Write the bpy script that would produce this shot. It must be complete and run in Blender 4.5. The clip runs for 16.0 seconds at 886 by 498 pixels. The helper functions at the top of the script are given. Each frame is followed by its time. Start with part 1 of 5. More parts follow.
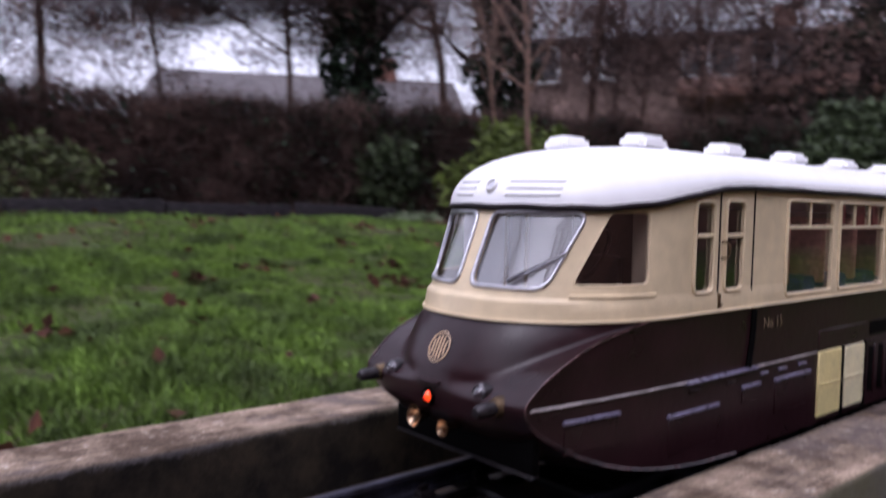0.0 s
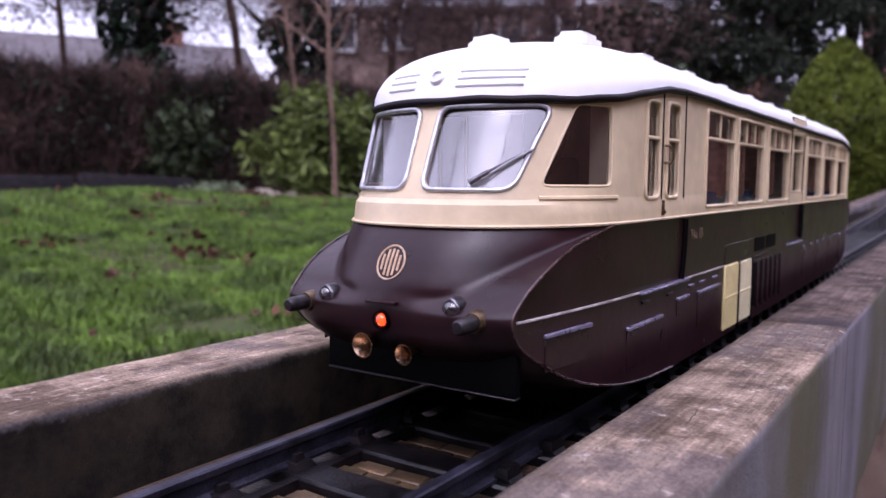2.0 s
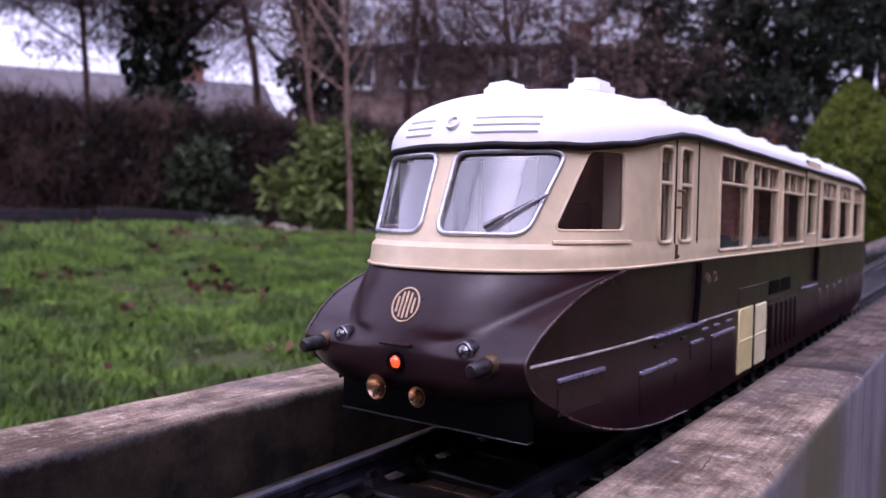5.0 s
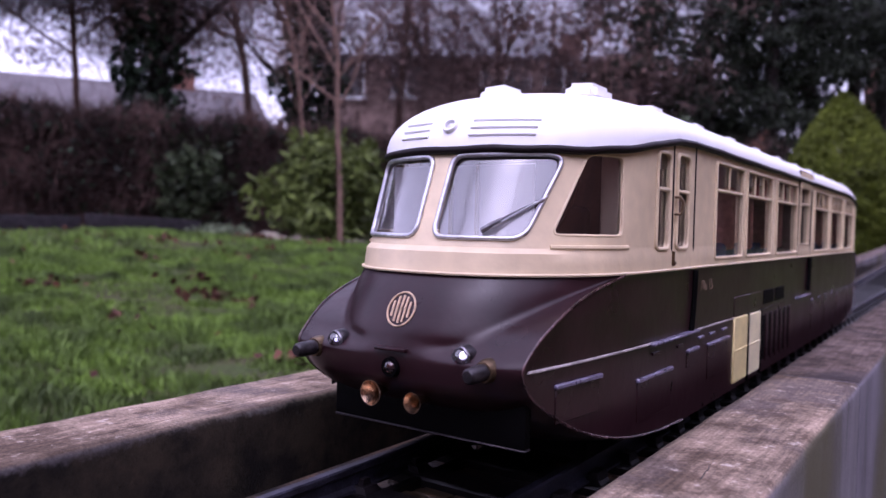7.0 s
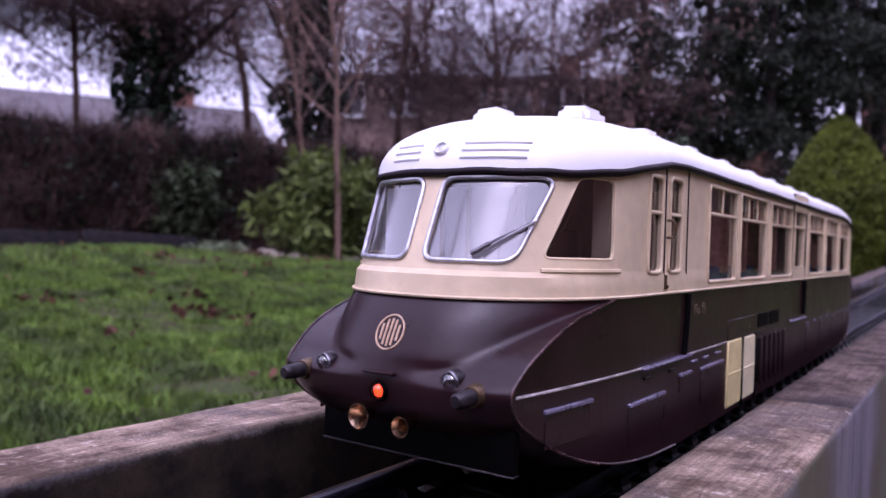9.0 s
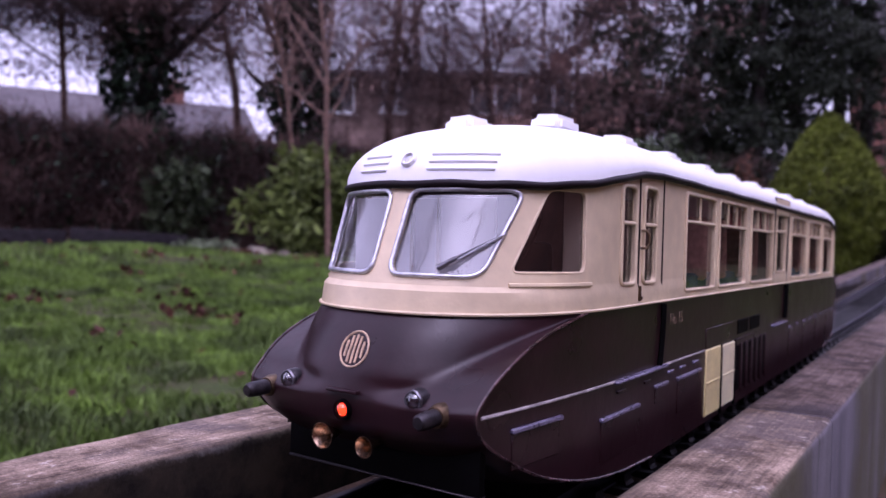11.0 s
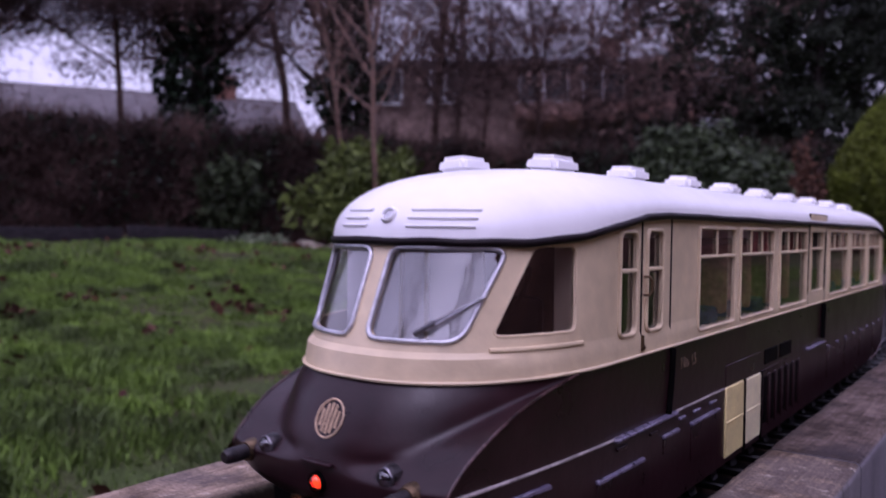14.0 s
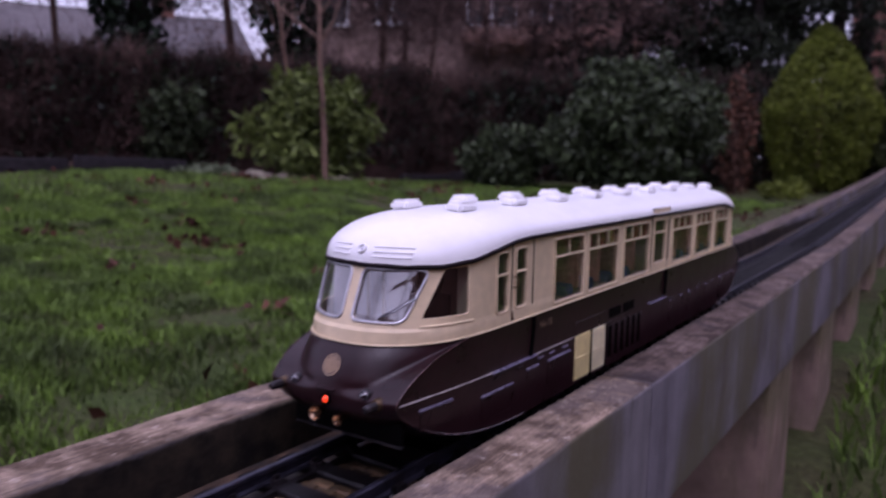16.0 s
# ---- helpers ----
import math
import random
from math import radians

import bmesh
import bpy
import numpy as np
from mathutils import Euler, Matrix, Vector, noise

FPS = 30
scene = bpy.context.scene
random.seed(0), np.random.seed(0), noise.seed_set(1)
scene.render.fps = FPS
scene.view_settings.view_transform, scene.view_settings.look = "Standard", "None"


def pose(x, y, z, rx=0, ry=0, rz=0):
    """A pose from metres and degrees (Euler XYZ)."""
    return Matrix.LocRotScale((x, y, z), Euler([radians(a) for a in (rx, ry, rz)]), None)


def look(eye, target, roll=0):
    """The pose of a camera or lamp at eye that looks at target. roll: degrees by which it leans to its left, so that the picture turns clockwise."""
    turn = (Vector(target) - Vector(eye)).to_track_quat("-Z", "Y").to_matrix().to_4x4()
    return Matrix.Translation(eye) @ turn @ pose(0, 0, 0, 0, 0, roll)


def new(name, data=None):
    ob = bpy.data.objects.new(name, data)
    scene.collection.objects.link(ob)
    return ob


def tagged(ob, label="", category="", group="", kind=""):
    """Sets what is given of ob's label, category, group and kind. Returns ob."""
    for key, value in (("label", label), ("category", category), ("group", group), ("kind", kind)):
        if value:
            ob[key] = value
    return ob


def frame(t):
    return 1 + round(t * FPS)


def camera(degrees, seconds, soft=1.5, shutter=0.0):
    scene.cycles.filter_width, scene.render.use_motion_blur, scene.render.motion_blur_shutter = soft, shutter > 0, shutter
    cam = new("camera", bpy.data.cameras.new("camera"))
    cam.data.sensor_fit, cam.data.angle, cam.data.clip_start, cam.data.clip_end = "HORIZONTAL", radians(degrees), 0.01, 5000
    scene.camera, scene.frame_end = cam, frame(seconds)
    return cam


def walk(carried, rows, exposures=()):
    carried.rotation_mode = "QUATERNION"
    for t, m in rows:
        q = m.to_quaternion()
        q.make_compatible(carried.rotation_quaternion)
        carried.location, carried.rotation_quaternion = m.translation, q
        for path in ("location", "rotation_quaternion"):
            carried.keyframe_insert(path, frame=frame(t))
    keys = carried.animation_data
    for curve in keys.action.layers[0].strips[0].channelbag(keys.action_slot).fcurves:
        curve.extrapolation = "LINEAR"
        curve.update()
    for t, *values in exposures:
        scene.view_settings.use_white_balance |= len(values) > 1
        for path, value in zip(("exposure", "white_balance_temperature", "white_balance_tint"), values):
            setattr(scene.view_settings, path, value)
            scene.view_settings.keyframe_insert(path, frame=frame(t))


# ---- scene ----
cam = camera(59.9, 16.0, shutter=0.5)
PATH = [
    (0, (0.257, -0.189, 0.133), (-1.256, 1.115, 0.021), 1.3),
    (0.5, (0.216, -0.229, 0.108), (-1.112, 1.248, -0.12), 1.2),
    (1, (0.188, -0.215, 0.098), (-1.05, 1.34, -0.123), 0.9),
    (1.5, (0.179, -0.2, 0.104), (-0.981, 1.418, -0.092), 0.3),
    (2, (0.181, -0.197, 0.102), (-0.947, 1.445, -0.078), 0.4),
    (2.5, (0.182, -0.193, 0.1), (-0.934, 1.46, -0.051), 0.6),
    (3, (0.181, -0.192, 0.1), (-0.951, 1.452, -0.033), 0.7),
    (3.5, (0.179, -0.197, 0.101), (-0.98, 1.429, -0.015), 0.9),
    (4, (0.183, -0.197, 0.104), (-0.976, 1.429, 0.0), 0.8),
    (4.5, (0.183, -0.202, 0.1), (-0.98, 1.423, 0.005), 0.9),
    (5, (0.183, -0.2, 0.105), (-0.98, 1.425, 0.018), 0.9),
    (7.5, (0.178, -0.198, 0.102), (-0.962, 1.445, 0.052), 1.5),
    (8, (0.179, -0.197, 0.103), (-0.965, 1.443, 0.066), 1.6),
    (8.5, (0.181, -0.195, 0.104), (-0.966, 1.442, 0.083), 1.7),
    (9, (0.18, -0.195, 0.104), (-0.959, 1.449, 0.092), 1.8),
    (9.5, (0.183, -0.19, 0.105), (-0.934, 1.469, 0.096), 1.9),
    (12, (0.185, -0.178, 0.115), (-0.944, 1.472, 0.086), 1.3),
    (12.5, (0.188, -0.168, 0.118), (-0.956, 1.472, 0.082), 1.2),
    (13, (0.191, -0.162, 0.123), (-0.985, 1.455, 0.078), 1.1),
    (13.5, (0.199, -0.147, 0.121), (-1.005, 1.449, 0.072), 0.8),
    (14, (0.197, -0.158, 0.138), (-1.029, 1.421, 0.086), 0.8),
    (14.5, (0.208, -0.207, 0.155), (-0.925, 1.44, 0.112), 1.6),
    (15, (0.256, -0.223, 0.158), (-0.742, 1.508, 0.064), 2.1),
    (15.5, (0.309, -0.245, 0.198), (-0.807, 1.404, 0.005), 1.6),
    (16, (0.327, -0.33, 0.207), (-0.778, 1.319, -0.04), 1.1),
]
EXPOSURES = [(0.0, -0.09, 5750, 26), (0.5, 0.28, 5650, 28), (1.0, 0.49, 5650, 31), (1.6, 0.39, 5650, 34), (2.6, 0.33, 5600, 37), (5.0, 0.24, 5500, 43), (9.0, 0.11, 5450, 48), (12.5, -0.22, 5450, 52), (14.5, -0.57, 5450, 50), (16.0, -0.59, 5550, 46)]
walk(cam, [(t, look(eye, target, roll)) for t, eye, target, roll in PATH], EXPOSURES)

# ---------------------------------------------------------------- world and light
cam.data.dof.use_dof = True
cam.data.dof.focus_distance = 0.315
cam.data.dof.aperture_fstop = 15.0

world = bpy.data.worlds.new("overcast_sky")
scene.world = world
world.use_nodes = True
wn = world.node_tree
sky = wn.nodes.new("ShaderNodeTexSky")
sky.sky_type = "NISHITA"
sky.sun_disc = False
sky.sun_elevation = radians(60)
sky.sun_rotation = radians(150)
sky.dust_density = 8.0
sky.air_density = 1.0
pale = wn.nodes.new("ShaderNodeHueSaturation")  # thin high cloud greys the blue
pale.inputs["Saturation"].default_value = 0.30
wn.links.new(sky.outputs[0], pale.inputs["Color"])
wn.nodes["Background"].inputs[1].default_value = 0.10
wn.links.new(pale.outputs[0], wn.nodes["Background"].inputs[0])
cloud = wn.nodes.new("ShaderNodeBackground")  # an even layer of bright cloud over the whole sky
cloud.inputs[0].default_value = (0.95, 0.95, 1.0, 1)
cloud.inputs[1].default_value = 1.15
both = wn.nodes.new("ShaderNodeAddShader")
wn.links.new(wn.nodes["Background"].outputs[0], both.inputs[0])
wn.links.new(cloud.outputs[0], both.inputs[1])
wn.links.new(both.outputs[0], wn.nodes["World Output"].inputs[0])

sun_data = bpy.data.lights.new("sun", "SUN")
sun_data.energy = 0.35
sun_data.angle = radians(60)
sun_data.color = (1.0, 0.96, 0.92)
sun = new("sun", sun_data)
sun.matrix_world = look((0.8, -1.0, 4), (0, 0, 0))

# ---------------------------------------------------------------- materials


def mat(name, base, rough=0.6, metal=0.0, vary=0.15, scale=40.0, fine=400.0, bump=0.1, dist=0.0005, spec=0.5,
        second=None, coat=0.0, island=0.0, streak=None, obj_random=0.0):
    """A surface with two scales of variation in colour, roughness and relief. Scales are per metre."""
    m = bpy.data.materials.new(name)
    m.use_nodes = True
    nt = m.node_tree
    b = nt.nodes["Principled BSDF"]
    tc = nt.nodes.new("ShaderNodeTexCoord")
    src = tc.outputs["Object"]
    if streak:
        mp = nt.nodes.new("ShaderNodeMapping")
        mp.inputs["Scale"].default_value = streak
        nt.links.new(src, mp.inputs[0])
        src = mp.outputs[0]
    n1 = nt.nodes.new("ShaderNodeTexNoise")
    n1.inputs["Scale"].default_value = scale
    n1.inputs["Detail"].default_value = 6
    n2 = nt.nodes.new("ShaderNodeTexNoise")
    n2.inputs["Scale"].default_value = fine
    n2.inputs["Detail"].default_value = 4
    nt.links.new(src, n1.inputs["Vector"])
    nt.links.new(src, n2.inputs["Vector"])
    ramp = nt.nodes.new("ShaderNodeValToRGB")
    dark = second or tuple(c * (1 - 2.2 * vary) for c in base)
    ramp.color_ramp.elements[0].position = 0.36
    ramp.color_ramp.elements[1].position = 0.64
    ramp.color_ramp.elements[0].color = (*[max(c, 0) for c in dark], 1)
    ramp.color_ramp.elements[1].color = (*base, 1)
    nt.links.new(n1.outputs[0], ramp.inputs[0])
    col = ramp.outputs[0]
    mul = nt.nodes.new("ShaderNodeMix")
    mul.data_type, mul.blend_type = "RGBA", "MULTIPLY"
    mul.inputs[0].default_value = 1.0
    r2 = nt.nodes.new("ShaderNodeMapRange")
    r2.inputs["From Min"].default_value, r2.inputs["From Max"].default_value = 0.3, 0.7
    r2.inputs["To Min"].default_value, r2.inputs["To Max"].default_value = 1 - vary, 1 + vary
    nt.links.new(n2.outputs[0], r2.inputs[0])
    nt.links.new(col, mul.inputs[6])
    nt.links.new(r2.outputs[0], mul.inputs[7])
    col = mul.outputs[2]
    for amount, node, out in ((island, "ShaderNodeNewGeometry", "Random Per Island"), (obj_random, "ShaderNodeObjectInfo", "Random")):
        if amount:
            g = nt.nodes.new(node)
            r3 = nt.nodes.new("ShaderNodeMapRange")
            r3.inputs["To Min"].default_value, r3.inputs["To Max"].default_value = 1 - amount, 1 + amount
            nt.links.new(g.outputs[out], r3.inputs[0])
            m3 = nt.nodes.new("ShaderNodeMix")
            m3.data_type, m3.blend_type = "RGBA", "MULTIPLY"
            m3.inputs[0].default_value = 1.0
            nt.links.new(col, m3.inputs[6])
            nt.links.new(r3.outputs[0], m3.inputs[7])
            col = m3.outputs[2]
    nt.links.new(col, b.inputs["Base Color"])
    rr = nt.nodes.new("ShaderNodeMapRange")
    rr.inputs["To Min"].default_value, rr.inputs["To Max"].default_value = max(rough - 0.12, 0.03), min(rough + 0.12, 1)
    nt.links.new(n1.outputs[0], rr.inputs[0])
    nt.links.new(rr.outputs[0], b.inputs["Roughness"])
    b.inputs["Metallic"].default_value = metal
    b.inputs["Specular IOR Level"].default_value = spec
    b.inputs["Coat Weight"].default_value = coat
    b.inputs["Coat Roughness"].default_value = 0.15
    if bump:
        bp = nt.nodes.new("ShaderNodeBump")
        bp.inputs["Strength"].default_value = bump
        bp.inputs["Distance"].default_value = dist
        nt.links.new(n2.outputs[0], bp.inputs["Height"])
        nt.links.new(bp.outputs[0], b.inputs["Normal"])
    return m


def glass_mat(name, tint=(1, 1, 1), gloss=0.06, ior=1.55):
    m = bpy.data.materials.new(name)
    m.use_nodes = True
    nt = m.node_tree
    out = nt.nodes["Material Output"]
    nt.nodes.remove(nt.nodes["Principled BSDF"])
    tr = nt.nodes.new("ShaderNodeBsdfTransparent")
    tr.inputs[0].default_value = (*tint, 1)
    gl = nt.nodes.new("ShaderNodeBsdfGlossy")
    gl.inputs["Roughness"].default_value = 0.03
    fr = nt.nodes.new("ShaderNodeFresnel")
    fr.inputs["IOR"].default_value = ior
    ad = nt.nodes.new("ShaderNodeMath")
    ad.operation = "ADD"
    ad.use_clamp = True
    ad.inputs[1].default_value = gloss
    nz = nt.nodes.new("ShaderNodeTexNoise")
    nz.inputs["Scale"].default_value = 35
    bp = nt.nodes.new("ShaderNodeBump")
    bp.inputs["Strength"].default_value = 0.03
    bp.inputs["Distance"].default_value = 0.001
    tc = nt.nodes.new("ShaderNodeTexCoord")
    mx = nt.nodes.new("ShaderNodeMixShader")
    nt.links.new(tc.outputs["Object"], nz.inputs["Vector"])
    nt.links.new(nz.outputs[0], bp.inputs["Height"])
    nt.links.new(bp.outputs[0], gl.inputs["Normal"])
    nt.links.new(fr.outputs[0], ad.inputs[0])
    nt.links.new(ad.outputs[0], mx.inputs[0])
    nt.links.new(tr.outputs[0], mx.inputs[1])
    nt.links.new(gl.outputs[0], mx.inputs[2])
    nt.links.new(mx.outputs[0], out.inputs[0])
    return m


def glow_mat(name, base, strength):
    m = mat(name, base, 0.3, vary=0.05)
    b = m.node_tree.nodes["Principled BSDF"]
    b.inputs["Emission Color"].default_value = (*base, 1)
    b.inputs["Emission Strength"].default_value = strength
    return m


BROWN = mat("chocolate_paint", (0.024, 0.0088, 0.0110), 0.31, vary=0.14, scale=34, fine=150, bump=0.24, dist=0.0006, spec=0.31)
EDGEBROWN = mat("lighter_chocolate_edge", (0.085, 0.045, 0.045), 0.24, vary=0.4, scale=120, fine=500, bump=0.1)
CREAM = mat("cream_paint", (0.71, 0.575, 0.37), 0.38, vary=0.07, scale=28, fine=120, bump=0.30, dist=0.0009)
ROOFW = mat("white_roof_paint", (0.88, 0.88, 0.89), 0.34, vary=0.02, scale=20, fine=130, bump=0.16, dist=0.0006)
GUTTER = mat("dark_brown_line_paint", (0.010, 0.005, 0.007), 0.5, vary=0.2, scale=200, bump=0.1, spec=0.2)
SILVER = mat("silver_paint", (0.62, 0.62, 0.66), 0.35, 0.7, vary=0.12, scale=300, fine=1500, bump=0.2, dist=0.0003)
STEEL = mat("dull_steel", (0.22, 0.21, 0.23), 0.38, 0.9, vary=0.2, scale=300, fine=2000, bump=0.1)
BUFFER = mat("blackened_buffer_steel", (0.045, 0.038, 0.042), 0.36, 0.5, vary=0.3, scale=300, fine=1500, bump=0.2)
BRASS = mat("polished_brass", (0.52, 0.36, 0.24), 0.24, 1.0, vary=0.12, scale=200, bump=0.05)
OLDBRASS = mat("tarnished_brass", (0.17, 0.115, 0.065), 0.45, 0.8, vary=0.2, scale=400, bump=0.2)
BLACK = mat("black_underframe_paint", (0.0025, 0.0022, 0.0025), 0.6, vary=0.2, scale=80, bump=0.1, spec=0.05)
# sky reflection painted as pale violet on the ledges, catches and step boards
SLOT = mat("sky_sheen_violet_paint", (0.16, 0.14, 0.22), 0.3, vary=0.2, scale=300, bump=0.1, coat=0.3)
# gloss highlight along the brown moulding, put into a pale base colour
PALELINE = mat("pale_highlight_paint", (0.46, 0.41, 0.40), 0.35, vary=0.25, scale=120, bump=0.1)
GILT = mat("gilt_transfer", (0.62, 0.44, 0.28), 0.45, vary=0.1, scale=500, bump=0.05)
NUMBERS = mat("faded_gilt_lettering", (0.20, 0.135, 0.085), 0.5, vary=0.2, scale=500, bump=0.0)
PANELA = mat("yellow_cream_panel", (0.78, 0.66, 0.30), 0.5, vary=0.08, scale=60, bump=0.1)
PANELB = mat("pale_cream_panel", (0.82, 0.74, 0.46), 0.5, vary=0.08, scale=60, bump=0.1)
RED = glow_mat("lit_red_bulb", (1.0, 0.10, 0.006), 2.4)
WHITE_LIT = glow_mat("lit_white_bulb", (0.92, 0.90, 1.0), 2.2)
BULBGLASS = mat("dark_bulb_glass", (0.035, 0.030, 0.040), 0.15, 0.0, vary=0.3, scale=500)
REDLENS = glass_mat("red_lens_glass", (0.95, 0.55, 0.45), 0.05)
LENS = glass_mat("clear_lens", (0.85, 0.85, 0.9), 0.14)
GLASS = glass_mat("clear_glazing", (0.95, 0.95, 0.96), 0.14, 1.75)
SIDEGLASS = glass_mat("side_glazing", (0.86, 0.86, 0.89), 0.15)
INSIDE = mat("interior_brown", (0.20, 0.135, 0.105), 0.6, vary=0.1)
INCREAM = mat("interior_cream", (0.55, 0.45, 0.33), 0.6, vary=0.06)
BULKHEAD = mat("white_bulkhead_paint", (0.86, 0.84, 0.85), 0.5, vary=0.05, scale=40)
INTAN = mat("interior_tan_panel", (0.13, 0.085, 0.055), 0.6, vary=0.15)
TERRA = mat("terracotta_seat_cloth", (0.72, 0.34, 0.24), 0.8, vary=0.12, scale=200)
SEATBLUE = mat("blue_seat_moquette", (0.05, 0.08, 0.20), 0.85, vary=0.2, scale=300)
SEATRED = mat("red_curtain_cloth", (0.50, 0.07, 0.06), 0.8, vary=0.2, scale=300)
RAIL = mat("dark_steel_rail", (0.070, 0.068, 0.098), 0.34, 0.70, vary=0.3, scale=60, fine=800, bump=0.2)
SLEEPER = mat("black_plastic_sleeper", (0.008, 0.006, 0.007), 0.42, vary=0.4, scale=90, fine=600, bump=0.5, obj_random=0.2, spec=0.28)
BOARD = mat("wet_brown_trackbed", (0.095, 0.054, 0.030), 0.55, vary=0.4, scale=45, fine=500, bump=0.6, dist=0.002, second=(0.012, 0.009, 0.007))


def concrete_mat(name, algae_shade, tint=(1, 1, 1), top_tint=(1.14, 1.12, 1.10)):
    """Old concrete: fine sand grain and pits, long board-marked streaks, upright run stains; black algal growth plus
    painted shade inside the trough.
    """
    m = bpy.data.materials.new(name)
    m.use_nodes = True
    nt = m.node_tree
    b = nt.nodes["Principled BSDF"]
    tc = nt.nodes.new("ShaderNodeTexCoord")

    def noise_tex(scale, detail=5, stretch=None, rough=0.55):
        n = nt.nodes.new("ShaderNodeTexNoise")
        n.inputs["Scale"].default_value = scale
        n.inputs["Detail"].default_value = detail
        n.inputs["Roughness"].default_value = rough
        src = tc.outputs["Object"]
        if stretch:
            mp = nt.nodes.new("ShaderNodeMapping")
            mp.inputs["Scale"].default_value = stretch
            nt.links.new(src, mp.inputs[0])
            src = mp.outputs[0]
        nt.links.new(src, n.inputs["Vector"])
        return n.outputs[0]

    def ranged(sock, a, b2, lo, hi):
        r = nt.nodes.new("ShaderNodeMapRange")
        r.inputs["From Min"].default_value, r.inputs["From Max"].default_value = a, b2
        r.inputs["To Min"].default_value, r.inputs["To Max"].default_value = lo, hi
        nt.links.new(sock, r.inputs[0])
        return r.outputs[0]

    def mixed(kind, fac, x, y):
        n = nt.nodes.new("ShaderNodeMix")
        n.data_type, n.blend_type = "RGBA", kind
        for k, v in ((0, fac), (6, x), (7, y)):
            if isinstance(v, (int, float)):
                n.inputs[k].default_value = v
            elif isinstance(v, tuple):
                n.inputs[k].default_value = (*v, 1)
            else:
                nt.links.new(v, n.inputs[k])
        return n.outputs[2]

    def maths(op, x, y):
        n = nt.nodes.new("ShaderNodeMath")
        n.operation = op
        for k, v in ((0, x), (1, y)):
            if isinstance(v, (int, float)):
                n.inputs[k].default_value = v
            else:
                nt.links.new(v, n.inputs[k])
        return n.outputs[0]

    geo = nt.nodes.new("ShaderNodeNewGeometry")
    nrm = nt.nodes.new("ShaderNodeSeparateXYZ")
    nt.links.new(geo.outputs["Normal"], nrm.inputs[0])
    up = ranged(nrm.outputs[2], 0.45, 0.85, 0, 1)
    grain = noise_tex(760, 5, None, 0.75)
    pits = noise_tex(260, 3)
    # trowelled top: brown and ashen blotches, crusted pale spots, dark weathered patches
    top = mixed("MIX", ranged(noise_tex(30, 9, None, 0.72), 0.40, 0.60, 0, 1), (0.080, 0.056, 0.039), (0.300, 0.230, 0.172))
    top = mixed("MULTIPLY", 1.0, top, ranged(noise_tex(1, 7, (420, 16, 60), 0.75), 0.34, 0.66, 0.50, 1.38))
    top = mixed("MIX", ranged(noise_tex(13, 8, None, 0.66), 0.50, 0.60, 0, 0.66), top, (0.074, 0.062, 0.064))
    top = mixed("MIX", ranged(noise_tex(120, 6, None, 0.75), 0.60, 0.68, 0, 0.65), top, (0.46, 0.42, 0.37))
    top = mixed("MULTIPLY", 1.0, top, ranged(grain, 0.32, 0.68, 0.55, 1.45))
    top = mixed("MULTIPLY", 1.0, top, top_tint)
    # shuttered faces: smooth grey with upright run stains and olive bloom
    side = mixed("MIX", ranged(noise_tex(9, 5), 0.38, 0.62, 0, 1), (0.120, 0.108, 0.112), (0.200, 0.184, 0.198))
    side = mixed("MULTIPLY", 1.0, side, tint)
    side = mixed("MULTIPLY", 1.0, side, ranged(noise_tex(1, 5, (20, 40, 5), 0.6), 0.36, 0.64, 0.84, 1.08))
    side = mixed("MIX", ranged(noise_tex(1, 6, (9, 5, 3), 0.6), 0.44, 0.58, 0, 0.78), side, (0.105, 0.095, 0.048))
    side = mixed("MIX", ranged(noise_tex(1, 6, (20, 60, 7), 0.6), 0.62, 0.72, 0, 0.55), side, (0.060, 0.056, 0.040))
    side = mixed("MULTIPLY", 1.0, side, ranged(grain, 0.32, 0.68, 0.78, 1.2))
    col = mixed("MIX", up, side, top)
    col = mixed("MULTIPLY", 1.0, col, ranged(pits, 0.24, 0.34, 0.62, 1.0))
    if algae_shade:
        # near-black inner faces: algal growth with the trough's shade mixed into the colour
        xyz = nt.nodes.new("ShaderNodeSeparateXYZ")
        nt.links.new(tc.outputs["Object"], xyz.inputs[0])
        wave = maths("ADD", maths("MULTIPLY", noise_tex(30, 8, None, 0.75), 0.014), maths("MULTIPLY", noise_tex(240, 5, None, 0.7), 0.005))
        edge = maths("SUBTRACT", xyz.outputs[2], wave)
        stain_shade = maths("MULTIPLY", ranged(edge, 0.0135, 0.0065, 0, 1), ranged(maths("ABSOLUTE", xyz.outputs[0], 0.0), 0.090, 0.083, 0, 1))
        slime_shade = mixed("MIX", ranged(noise_tex(26, 7, None, 0.7), 0.42, 0.62, 0, 1), (0.0065, 0.0050, 0.0042), (0.036, 0.027, 0.017))
        col = mixed("MIX", stain_shade, col, slime_shade)
    nt.links.new(col, b.inputs["Base Color"])
    b.inputs["Roughness"].default_value = 0.92
    b.inputs["Specular IOR Level"].default_value = 0.2
    h = maths("ADD", maths("MULTIPLY", grain, 0.50), ranged(pits, 0.24, 0.36, 0.0, 0.35))
    bp = nt.nodes.new("ShaderNodeBump")
    bp.inputs["Strength"].default_value = 0.8
    bp.inputs["Distance"].default_value = 0.0014
    nt.links.new(h, bp.inputs["Height"])
    nt.links.new(bp.outputs[0], b.inputs["Normal"])
    return m


